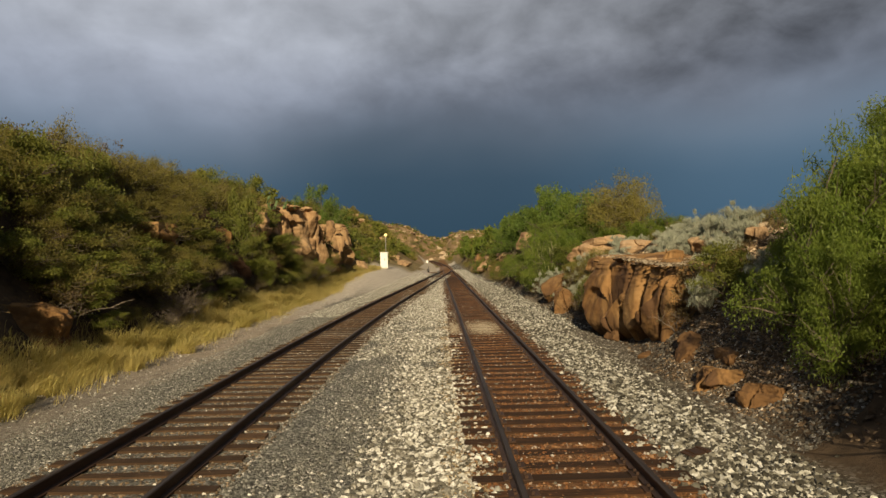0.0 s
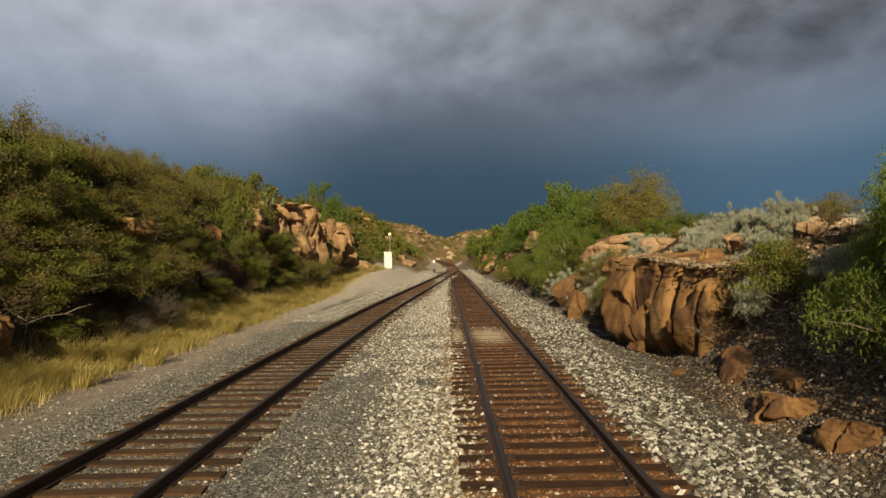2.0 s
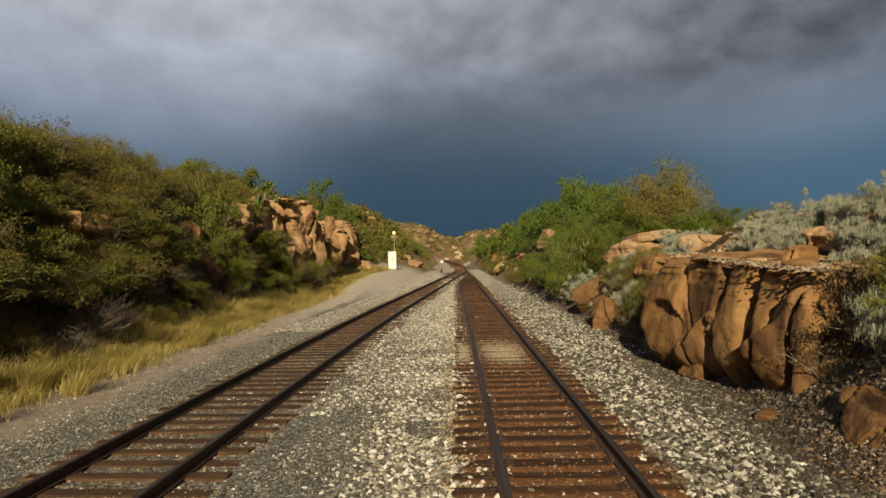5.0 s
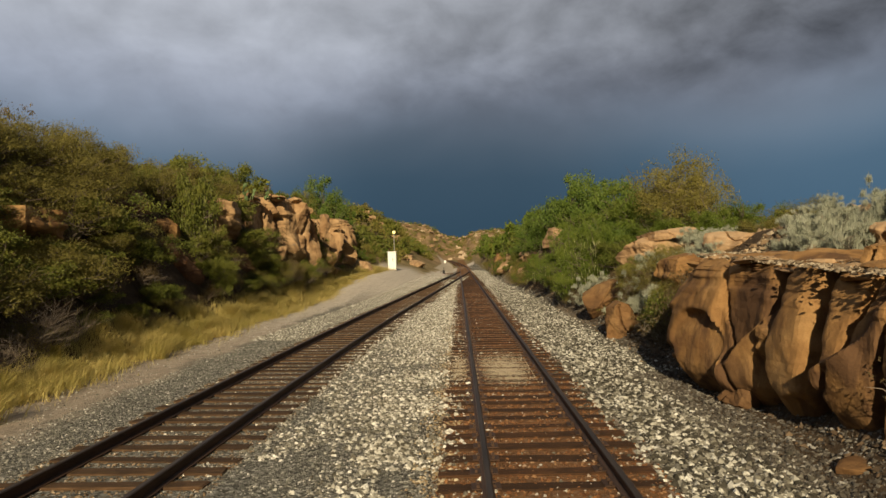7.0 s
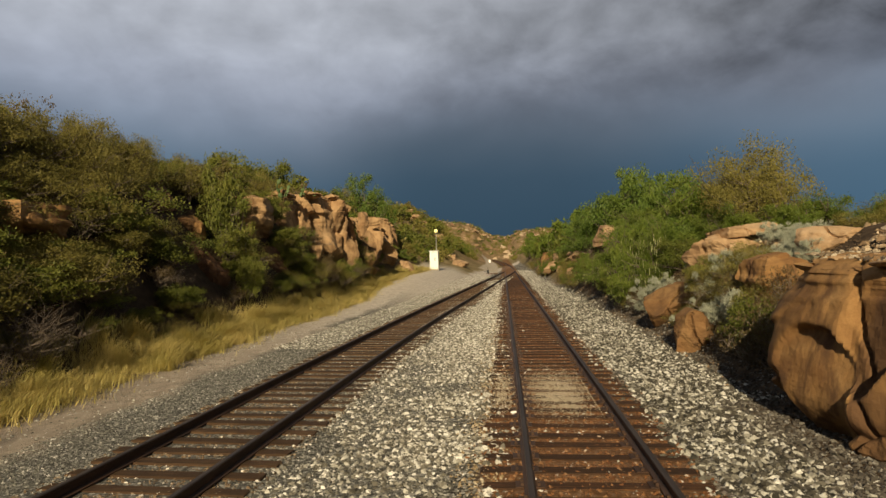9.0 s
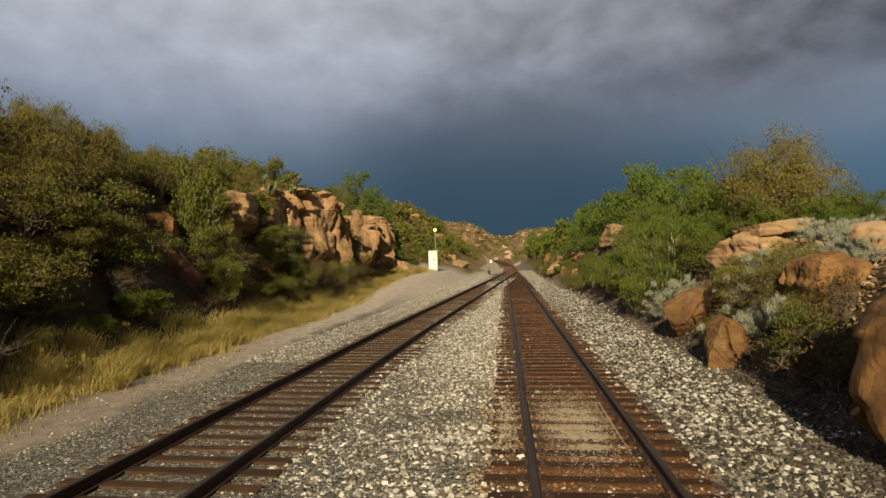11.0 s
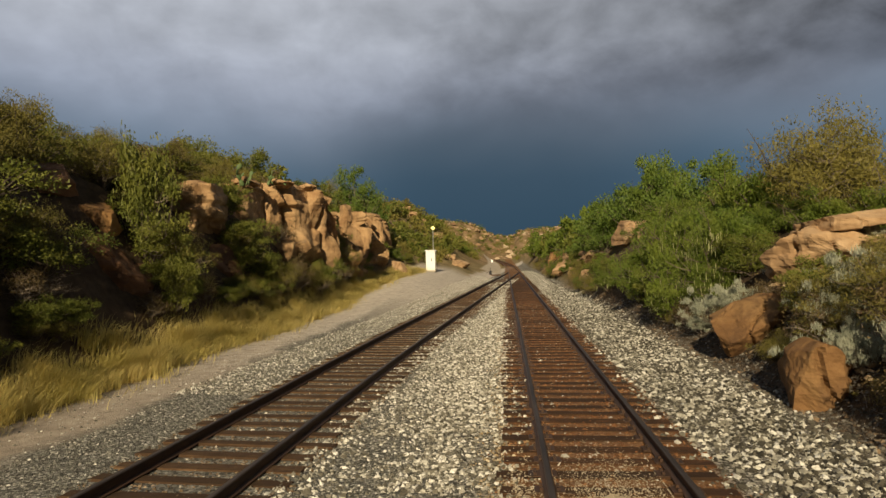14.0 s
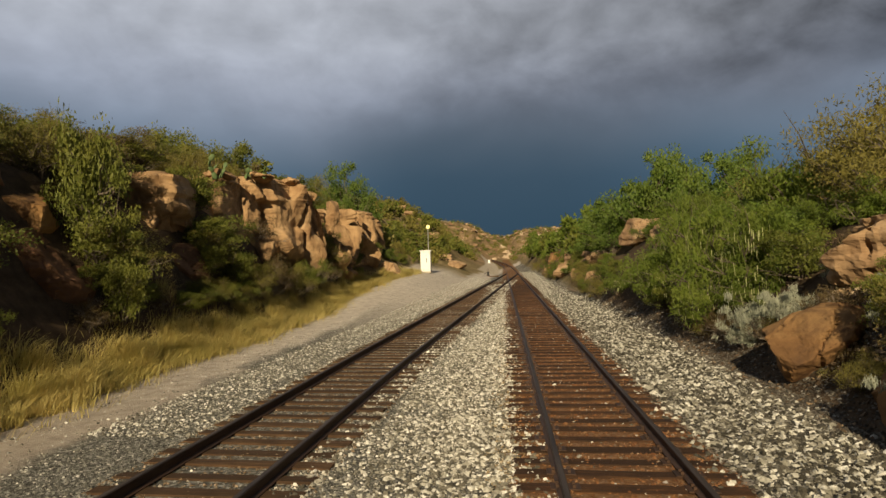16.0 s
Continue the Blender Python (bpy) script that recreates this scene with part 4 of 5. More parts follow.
rock("pale rocks beside the far line", (7.0, 66.0, 1.6), (2.2, 3.0, 1.8), 8, 90, M_ROCK_PALE)
rock("pale rocks beside the far line", (6.6, 74.0, 1.8), (2.0, 2.6, 2.4), -12, 91, M_ROCK_PALE)
rock("pale rocks beside the far line", (6.2, 86.0, 1.6), (2.4, 4.0, 2.6), 5, 92, M_ROCK)
rock("pale sandstone ledge in the green shrubs", (8.9, 56.2, 3.9), (3.2, 3.6, 1.7), 0, 78, M_ROCK_PALE)
rock("pale flat rock on the slope past the cabinet", (-4.9, 87.0, gz(-4.9, 87.0) + 0.2), (2.4, 2.6, 1.1), 20, 93, M_ROCK_PALE)
rock("pale rock on the slope past the cabinet", (-6.6, 92.0, gz(-6.6, 92.0) + 0.2), (1.6, 2.0, 1.0), -15, 94, M_ROCK_PALE)
for k in range(6):
    cx, cy = -10.2 - 1.3 * k, 112.0 + 1.7 * (k % 3)
    rock("white capping rock on the hill's crest", (cx, cy, gz(cx, cy) + 0.35), (1.8, 1.6, 0.9), 25 * k, 95 + k, M_ROCK_PALE, res=12, group="capping rocks")
rock("pale rock lying at the grass's edge", (-8.2, 64.4, 1.6), (1.6, 2.4, 1.3), 30, 79, M_ROCK_PALE, (0, 20))

# ---- plants ----


def tube_path(v, f, pts, radii, sides=4):
    base = len(v)
    for k, p in enumerate(pts):
        d = (pts[min(k + 1, len(pts) - 1)] - pts[max(k - 1, 0)])
        d = d / (np.linalg.norm(d) + 1e-9)
        u = np.cross(d, (0.3, 0.9, 0.1))
        u /= np.linalg.norm(u) + 1e-9
        w = np.cross(d, u)
        for j in range(sides):
            a = 2 * math.pi * j / sides
            v.append(p + radii[k] * (math.cos(a) * u + math.sin(a) * w))
    for k in range(len(pts) - 1):
        for j in range(sides):
            a, b = base + k * sides + j, base + k * sides + (j + 1) % sides
            f.append((a, b, b + sides, a + sides))


def shrub_meshes(kind, seed, leaves, leaf, limbs=9, twigs=6, height=1.0, flat=0.75, ragged=0.35, droop=0.0, spread=0.17, upright=0.0, wood=None, leafy=None, thick=0.03):
    """Limbs that fork from the base into twigs; leaves in uneven clumps round the twigs. Radius about 1."""
    rng = np.random.default_rng(seed)
    wv, wf, tips = [], [], []
    for i in range(limbs):
        az = 2 * math.pi * (i + rng.uniform(-0.3, 0.3)) / limbs
        lean = rng.uniform(0.15, 1.0)
        reach = rng.uniform(1 - ragged, 1.0)
        end = np.array([math.cos(az) * lean, math.sin(az) * lean, height * (1.05 - flat * lean**2)]) * reach
        mid = end * np.array([0.35, 0.35, 0.55]) + rng.normal(0, 0.06, 3)
        pts = [np.array([0, 0, -0.08]) + rng.normal(0, 0.03, 3) * (1, 1, 0), mid * 0.6, mid, (mid + end) / 2 + rng.normal(0, 0.05, 3), end]
        tube_path(wv, wf, pts, [thick, thick * 0.8, thick * 0.6, thick * 0.4, thick * 0.12])
        tips.append((end, 1.0))
        for _ in range(twigs):
            a = pts[rng.integers(1, 5)]
            d = rng.normal(0, 1, 3)
            d[2] = abs(d[2]) * 0.6
            e = a + d / np.linalg.norm(d) * rng.uniform(0.25, 0.55) + end * 0.12
            e[2] = max(e[2], 0.05)
            tube_path(wv, wf, [a, (a + e) / 2 + rng.normal(0, 0.03, 3), e], [thick * 0.4, thick * 0.25, thick * 0.08], 3)
            tips.append((e, rng.uniform(0.5, 1.0)))
    woody = mesh_of("branchwork", wv, wf, wood or M_BARK)
    if not leaves:
        return woody, None
    cen = np.array([t[0] for t in tips])
    keep = rng.random(len(cen)) < 0.5
    keep[:3] = True
    cen = cen[keep]
    wgt = rng.uniform(0.3, 1.0, len(cen)) * (0.35 + cen[:, 2].clip(0.1, 1.2))
    size = rng.uniform(0.6, 1.35, len(cen)) * spread * 1.7
    pick = rng.choice(len(cen), leaves, p=wgt / wgt.sum())
    ball = rng.normal(0, 1, (leaves, 3))
    ball[:, 2] = np.where(rng.random(leaves) < 0.75, np.abs(ball[:, 2]), ball[:, 2]) * 0.8
    ball /= np.linalg.norm(ball, axis=1, keepdims=True)
    p = cen[pick] + ball * (size[pick] * rng.random(leaves) ** 0.45)[:, None] + rng.normal(0, 0.03, (leaves, 3))
    p[:, 2] -= droop * rng.random(leaves) * 0.25
    p[:, 2] = p[:, 2].clip(0.02, None)
    d = rng.normal(0, 1, (leaves, 3))
    d[:, 2] += upright * 3 - droop * 2.2
    d /= np.linalg.norm(d, axis=1, keepdims=True)
    u = np.cross(d, rng.normal(0, 1, (leaves, 3)))
    u /= np.linalg.norm(u, axis=1, keepdims=True) + 1e-9
    ln = leaf[0] * rng.uniform(0.6, 1.3, (leaves, 1))
    wd = leaf[1] * rng.uniform(0.7, 1.2, (leaves, 1))
    q = np.stack([p + u * wd * 1.15, p + d * ln, p - u * wd * 1.15], 1).reshape(-1, 3)
    f = np.arange(3 * leaves).reshape(-1, 3)
    return woody, mesh_of("foliage", q, f, leafy)


def plant_kind(kind, n, **kw):
    return [shrub_meshes(kind, 100 * len(kind) + 7 * i + ord(kind[0]), **kw) for i in range(n)]


OAK = plant_kind("oak", 3, leaves=6500, leaf=(0.055, 0.017), limbs=12, twigs=6, ragged=0.42, leafy=M_OAK, spread=0.145)
OLIVE = plant_kind("olive", 3, leaves=8000, leaf=(0.052, 0.0085), limbs=16, twigs=8, ragged=0.4, upright=0.2, leafy=M_OLIVE, spread=0.15)
MESQ = plant_kind("mesquite", 3, leaves=8000, leaf=(0.072, 0.010), limbs=13, twigs=6, ragged=0.45, droop=0.45, leafy=M_MESQ, spread=0.125)
TREE = plant_kind("juniper", 3, leaves=7000, leaf=(0.055, 0.019), limbs=15, twigs=7, ragged=0.42, upright=0.1, leafy=M_JUNIPER, spread=0.13)
NEAR = plant_kind("nearmesquite", 2, leaves=15000, leaf=(0.055, 0.0065), limbs=14, twigs=9, ragged=0.42, droop=0.35, leafy=M_MESQ, spread=0.13, thick=0.022)
SAGE = plant_kind("sage", 3, leaves=5200, leaf=(0.15, 0.009), limbs=34, twigs=4, ragged=0.45, flat=0.4, upright=1.3, leafy=M_SAGE, wood=M_DEAD, spread=0.085, thick=0.018)
BROWN = plant_kind("brown", 2, leaves=1700, leaf=(0.07, 0.016), limbs=14, twigs=9, ragged=0.4, leafy=M_BROWN, wood=M_DEAD)
DEAD = plant_kind("dead", 2, leaves=0, leaf=(0, 0), limbs=26, twigs=22, ragged=0.45, wood=M_DEAD, thick=0.0105)
FAR_G = plant_kind("fargreen", 2, leaves=800, leaf=(0.17, 0.065), limbs=8, twigs=5, ragged=0.45, leafy=M_MESQ, spread=0.2)
FAR_O = plant_kind("farolive", 2, leaves=800, leaf=(0.17, 0.06), limbs=8, twigs=5, ragged=0.45, leafy=M_OLIVE, spread=0.2)
FAR_D = plant_kind("fardark", 2, leaves=800, leaf=(0.17, 0.065), limbs=8, twigs=5, ragged=0.45, leafy=M_OAK, spread=0.2)

def pods_mesh(seed, count=150):
    """Pale curved seed pods that hang from the outer twigs."""
    rng = np.random.default_rng(seed)
    a, c = rng.uniform(0, 2 * np.pi, count), rng.uniform(0.1, 0.95, count)
    r = rng.uniform(0.7, 0.95, count)
    top = np.stack([np.cos(a) * r * np.sqrt(1 - c * c), np.sin(a) * r * np.sqrt(1 - c * c), c * r + 0.08], 1)
    ln, curl = rng.uniform(0.07, 0.13, count), rng.uniform(-0.05, 0.05, count)
    v, f = [], []
    for k in range(count):
        side = np.array([math.sin(a[k]), -math.cos(a[k]), 0]) * 0.006
        for q in range(4):
            p = top[k] + np.array([math.cos(a[k]) * curl[k], math.sin(a[k]) * curl[k], 0]) * (q / 3) ** 2 - np.array([0, 0, ln[k] * q / 3])
            v += [p - side, p + side]
        f += [(8 * k + 2 * q, 8 * k + 2 * q + 1, 8 * k + 2 * q + 3, 8 * k + 2 * q + 2) for q in range(3)]
    return mesh_of("pods", v, f, M_PODS)


M_PODS = leaf_material("seed_pods", (0.30, 0.34, 0.13), (0.42, 0.45, 0.20), (0.52, 0.50, 0.26))
PODS = [pods_mesh(3), pods_mesh(4)]

LABELS = {
    "oak": ("scrub_oak", "dense dark green scrub oak on the bank", "shrub", OAK),
    "olive": ("brush", "olive and yellowish dry brush on the slope", "shrub", OLIVE),
    "mesq": ("mesquite", "bright green mesquite bush with hanging leaves", "shrub", MESQ),
    "tree": ("juniper", "rounded green juniper behind the rocks", "tree", TREE),
    "near": ("mesquite", "feathery bright green mesquite on the rocky bank", "shrub", NEAR),
    "sage": ("sagebrush", "silvery grey sagebrush on the rocky bank", "shrub", SAGE),
    "brown": ("dry_shrub", "brownish half-dry shrub on the bank", "shrub", BROWN),
    "dead": ("dead_shrub", "leafless grey tangle of dead branches", "shrub", DEAD),
    "farg": ("distant_shrub", "green shrub on the far slope", "shrub", FAR_G),
    "faro": ("distant_shrub", "olive shrub on the far slope", "shrub", FAR_O),
    "fard": ("distant_shrub", "dark green shrub on the far slope", "shrub", FAR_D),
}
PRND = random.Random(77)


def plant(kind, x, y, r, h=None, z=None, sink=0.1):
    name, label, cat, meshes = LABELS[kind]
    woody, leafy = PRND.choice(meshes)
    ob = tagged(new(name), label, cat, group=name + "s")
    b = part("branchwork", woody, ob)
    if leafy:
        part("foliage", leafy, ob)
    if kind == "mesq" and 33 < y < 50 and 5 < x < 9:
        part("pods", PRND.choice(PODS), ob, "pale hanging seed pods")["kind"] = "stuff"
    ob.matrix_world = pose(x, y, (gz(x, y) if z is None else z) - sink, PRND.uniform(-5, 5), PRND.uniform(-5, 5), PRND.uniform(0, 360)) @ Matrix.Diagonal((r, r, h or r, 1))
    return ob


def scatter(kinds, n, x0, x1, y0, y1, r0, r1, seed, avoid=(), squash=1.0):
    rnd = random.Random(seed)
    made = 0
    for _ in range(n * 6):
        if made >= n:
            break
        x, y = rnd.uniform(x0, x1), rnd.uniform(y0, y1)
        if any((x - a) ** 2 + (y - b) ** 2 < c * c for a, b, c in avoid):
            continue
        r = rnd.uniform(r0, r1)
        low = 1.0 if x > 0 or y > 46 else 0.74 if y < 24 else 0.8 if y < 30 else 0.9
        plant(rnd.choice(kinds), x, y, r, r * rnd.uniform(0.8, 1.15) * squash * low)
        made += 1


ROCKS_E = [(8.6, 49.5, 1.5)]
for _x, _y, _c in ROCKS_E:
    rock("pale sandstone ledge among green shrubs on the bank", (_x, _y, gz(_x, _y) + 0.12), (_c * 1.5, _c * 1.9, 1.1), 14 * _x, int(_y * 10), M_ROCK_PALE, (0, -6), group="bank ledges")
ROCKS_W = [(-10.6, 32.0, 2.0), (-12.7, 33.6, 1.3), (-12.4, 33.4, 1.3), (-9.3, 21.8, 1.3), (-11.4, 38.7, 1.6), (-10.7, 37.4, 1.3), (-12.3, 39.8, 1.5), (-11.2, 43.6, 1.6), (-9.8, 46.5, 1.6), (-9.5, 49.5, 1.6), (-9.3, 52, 1.5), (-11.6, 45, 1.6), (-11.4, 49, 1.8), (-10.8, 52, 1.6), (-10.0, 14.8, 1.9), (-12.3, 33, 1.0), (-9.4, 57.8, 1.6), (-9.0, 61.6, 1.6), (-8.8, 65.4, 1.5)]
scatter(["oak", "oak", "brown", "dead", "olive"], 52, -10.7, -9.75, 6, 64, 0.5, 0.85, 25, [(-10.0, 14.8, 1.9), (-10.3, 31.8, 1.7), (-9.5, 22.0, 1.2)])
scatter(["oak", "oak", "oak", "brown", "olive"], 58, -11.5, -10.3, 6, 62, 0.8, 1.25, 5, ROCKS_W)
scatter(["oak", "oak", "olive", "olive"], 84, -13.0, -10.4, 5, 43, 1.0, 1.6, 6, ROCKS_W)


def canopy(x, y):
    """Height of the shrubs' tops along the crest of the western bank."""
    return float(np.interp(y, (4, 15, 22, 32, 36, 41, 45, 50, 56, 70), (6.4, 6.8, 7.1, 7.5, 7.0, 7.2, 7.6, 7.5, 7.0, 6.4))) + 0.22 * max(0.0, -13.0 - x)


def crest(kinds, n, x0, x1, y0, y1, r0, r1, seed, avoid=()):
    rnd = random.Random(seed)
    for k in range(n):
        x, y = rnd.uniform(x0, x1), y0 + (y1 - y0) * (k + rnd.random()) / n
        if any((x - a) ** 2 + (y - b) ** 2 < c * c for a, b, c in avoid):
            continue
        h = (canopy(x, y) - gz(x, y) + 0.1) / 1.12 * rnd.uniform(0.78, 1.0)
        plant(rnd.choice(kinds), x, y, rnd.uniform(r0, r1), min(max(h, 0.8), 3.2))


crest(["olive", "olive", "oak", "olive"], 34, -14.3, -12.9, 6, 42, 1.1, 1.6, 7, ROCKS_W)
crest(["olive", "olive", "brown", "oak"], 44, -17.5, -14.3, 8, 44, 1.2, 1.8, 71, ROCKS_W)
crest(["olive", "brown", "olive"], 22, -16.0, -12.6, 44, 56, 0.9, 1.3, 72, ROCKS_W)
crest(["olive", "oak"], 16, -16.0, -12.4, 56, 78, 1.0, 1.5, 73, ROCKS_W)
scatter(["olive", "faro", "fard"], 46, -30, -16.5, 12, 75, 1.2, 2.0, 8)
scatter(["oak", "olive", "mesq"], 50, -15, -9.0, 57, 88, 0.7, 1.4, 9, ROCKS_W)
scatter(["faro", "fard", "farg"], 130, -40, -6.5, 74, 175, 0.8, 1.9, 10, [(-6.2, 70, 4), (-3, 95, 4), (-3, 105, 3), (-4, 190, 5)])
scatter(["mesq", "mesq", "tree"], 24, 7.4, 10.5, 36, 56, 1.15, 1.7, 11, ROCKS_E, squash=0.95)
scatter(["mesq", "mesq"], 8, 6.3, 7.6, 37.5, 46, 0.9, 1.3, 21, ROCKS_E, squash=1.0)
scatter(["olive", "mesq", "mesq"], 14, 10.5, 14.5, 30, 46, 1.2, 1.8, 12, squash=0.95)
scatter(["sage"], 26, 6.4, 9.2, 15.0, 21.5, 0.35, 0.65, 13, squash=1.15)
scatter(["sage"], 8, 7.5, 9.8, 12.5, 24, 0.28, 0.5, 53)
scatter(["sage"], 13, 7.4, 10, 24, 33, 0.35, 0.6, 33)
scatter(["near"], 9, 7.6, 10.0, 8.4, 11.2, 1.0, 1.4, 14, squash=1.1)
plant("near", 13.5, 18.4, 1.5, 2.7)
plant("near", 13.2, 16.4, 1.3, 2.0)
# added out of view: bushes whose shadows fall forward onto the eastern bank
scatter(["mesq", "oak"], 6, 7.2, 9.8, 2.0, 7.0, 1.1, 1.5, 26)
scatter(["mesq", "olive", "brown"], 20, 10.5, 16, 12, 32, 0.7, 1.2, 15, squash=0.8)
scatter(["tree", "mesq"], 18, 7.0, 10.5, 58, 78, 1.4, 2.0, 22, squash=1.2)
scatter(["brown", "olive", "sage"], 26, 5.9, 7.2, 20, 37, 0.35, 0.7, 27)
scatter(["farg", "farg", "fard"], 85, 6.5, 24, 64, 160, 1.2, 2.4, 16, squash=1.5)
scatter(["oak", "olive", "olive", "oak"], 34, -15, -10.3, 7, 22, 0.9, 1.5, 28, ROCKS_W)
plant("near", 6.2, 9.4, 1.1, 1.9)
plant("near", 6.3, 10.7, 0.8, 1.5)
plant("near", 5.9, 8.8, 0.8, 1.6)
for _k, _x, _y, _r in (("brown", 6.5, 28.6, 0.8), ("oak", 6.9, 29.7, 0.8), ("brown", 6.7, 26.4, 0.9), ("sage", 7.2, 28.4, 0.8), ("sage", 6.6, 33.2, 0.7), ("oak", 7.3, 30.2, 0.7), ("brown", 5.9, 25.2, 0.6), ("olive", 7.4, 27.0, 0.9)):
    plant(_k, _x, _y, _r)
plant("brown", 5.9, 15.0, 0.6, 0.8)
plant("brown", 6.0, 23.2, 0.9, 1.1)
plant("oak", 6.1, 24.4, 0.8, 1.0)
plant("near", 6.9, 9.9, 1.25, 2.2)
plant("near", 6.5, 10.9, 0.9, 0.9)
plant("near", 6.3, 9.3, 1.0, 1.0, sink=0.3)
plant("near", 7.0, 9.0, 1.1, 1.3, sink=0.3)
plant("near", 7.2, 10.2, 1.1, 1.2, sink=0.3)
# three more unseen bushes, placed only to shade the gravel ahead of them
plant("mesq", 5.9, 4.6, 1.4, 2.0)
plant("mesq", 6.6, 6.0, 1.3, 1.9)
plant("mesq", 5.8, 2.4, 1.3, 2.4)
plant("near", 7.4, 10.8, 1.1, 1.5)
plant("near", 8.8, 12.2, 1.0, 1.2)
plant("olive", 11.2, 37.1, 2.2, 2.5)
plant("near", 8.6, 10.6, 1.4, 1.9)
plant("olive", 7.2, 28.0, 1.0, 1.0)
plant("olive", 6.9, 26.4, 0.8, 0.9)
scatter(["mesq", "mesq", "oak"], 12, 5.8, 6.7, 36.5, 47, 0.8, 1.15, 34, ROCKS_E, squash=0.9)
scatter(["mesq", "oak", "mesq"], 11, 6.5, 7.6, 34.5, 46, 0.85, 1.15, 35, ROCKS_E, squash=0.95)
plant("dead", -9.6, 22.4, 1.4, 1.3)
for _y, _k in ((42.6, "olive"), (44.8, "brown"), (47.0, "olive"), (49.4, "oak"), (51.6, "brown"), (53.8, "olive"), (56.0, "brown")):
    plant(_k, -9.75, _y, 1.05, 1.35)
scatter(["oak", "oak", "brown", "olive"], 20, -10.2, -9.85, 18, 42, 0.5, 0.8, 51)
plant("dead", -9.4, 20.8, 0.9, 0.9)
plant("olive", 6.6, 25.0, 0.7, 0.7)
plant("olive", 6.8, 28.8, 0.9, 0.9)
scatter(["mesq", "oak", "brown"], 26, 5.5, 7.0, 47, 100, 0.6, 1.2, 29)
scatter(["mesq", "farg"], 14, 5.6, 7.5, 80, 112, 1.0, 1.6, 30)
scatter(["olive", "mesq", "olive", "brown"], 40, 5.1, 6.6, 50, 112, 0.5, 1.0, 36)
rnd_e = random.Random(91)
for _k in range(14):
    _y = 58 + 52 * _k / 14 + rnd_e.uniform(-1, 1)
    _x = rnd_e.uniform(5.6, 7.4)
    _c = rnd_e.uniform(0.8, 1.7)
    rock("pale weathered rock on the far cutting's side", (_x, _y, gz(_x, _y) + 0.15 * _c), (_c, _c * 1.2, _c * 0.8), rnd_e.uniform(0, 180), 300 + _k, M_ROCK_PALE, res=12, group="cutting rocks")
plant("sage", 5.9, 27.9, 0.65)
plant("sage", 6.3, 27.0, 0.6)
plant("sage", 6.2, 34.0, 0.8)
plant("oak", -11.1, 34.6, 1.25, 3.2)
plant("oak", -9.9, 34.3, 0.8, 1.5)
plant("oak", -10.5, 35.2, 0.9, 2.0)
plant("sage", 6.15, 14.1, 0.6, 0.7)
plant("oak", 6.5, 13.6, 0.8, 1.0)
plant("brown", 6.3, 14.5, 0.7, 1.0)
plant("sage", 6.9, 12.4, 0.55, 0.6)
plant("olive", -13.9, 62.0, 1.8, 2.4)
plant("tree", -15.1, 75.8, 2.6, (10.8 - gz(-15.1, 75.8)) / 1.1)
plant("tree", -13.2, 74.0, 2.2, (9.6 - gz(-13.2, 74.0)) / 1.1)
for _x, _y in ((-22.6, 58.5), (-20.4, 55.0), (-19.0, 60.0)):
    plant("oak", _x, _y, 2.8, 3.2)
for _x, _y, _t in ((10.4, 59.1, 8.3), (13.7, 65.0, 8.8), (12.0, 61.5, 8.5), (12.8, 53.1, 7.2), (9.2, 60.5, 7.0), (8.4, 64.0, 6.6), (15.0, 58.0, 8.0)):
    plant("tree", _x, _y, 2.4, (_t - gz(_x, _y)) / 1.12)
for _x, _y, _t in ((11.4, 38.8, 6.8), (10.4, 40.5, 6.3), (12.8, 40.0, 6.7)):
    plant("olive" if _x > 11 else "mesq", _x, _y, 2.3, (_t - gz(_x, _y)) / 1.12)
for _x, _y in ((6.1, 37.0), (6.6, 38.8), (6.0, 40.6), (6.8, 41.6), (7.2, 39.6), (7.6, 37.2), (6.9, 36.0), (6.2, 43.0)):
    plant("mesq", _x, _y, 1.3, (4.2 - gz(_x, _y)) / 1.25 if _x > 6.5 else 1.7)
plant("brown", 6.1, 22.5, 0.7)
plant("brown", 5.9, 24.0, 0.6)
plant("oak", 6.5, 21.6, 0.7)


def far_scrub(name, label, count, seed, x0, x1, y0, y1, material):
    """Low scrub on the far slopes: many leafy tufts in one mesh."""
    rng = np.random.default_rng(seed)
    x, y = rng.uniform(x0, x1, count), rng.uniform(y0, y1, count)
    keep = (np.abs(x - main_x(y) - 1) > 7.0) | (y > 300)
    x, y = x[keep], y[keep]
    n, k = len(x), 90
    r = rng.uniform(0.6, 2.0, n)[:, None]
    ball = rng.normal(0, 1, (n, k, 3))
    ball /= np.linalg.norm(ball, axis=2, keepdims=True)
    ball *= rng.random((n, k, 1)) ** 0.4
    p = np.stack([x[:, None] + ball[..., 0] * r, y[:, None] + ball[..., 1] * r, ground_z(x, y)[:, None] + np.abs(ball[..., 2]) * r * 1.1], -1).reshape(-1, 3)
    d = rng.normal(0, 1, p.shape)
    d /= np.linalg.norm(d, axis=1, keepdims=True)
    u = np.cross(d, rng.normal(0, 1, p.shape))
    u /= np.linalg.norm(u, axis=1, keepdims=True)
    q = np.stack([p + u * 0.13, p + d * 0.36, p - u * 0.13], 1).reshape(-1, 3)
    tagged(new(name, mesh_of(name, q, np.arange(len(q)).reshape(-1, 3), material)), label, "scrub", kind="stuff")


far_scrub("far_scrub", "olive scrub dotted over the distant ridge", 700, 61, -60, 60, 210, 380, M_OLIVE)
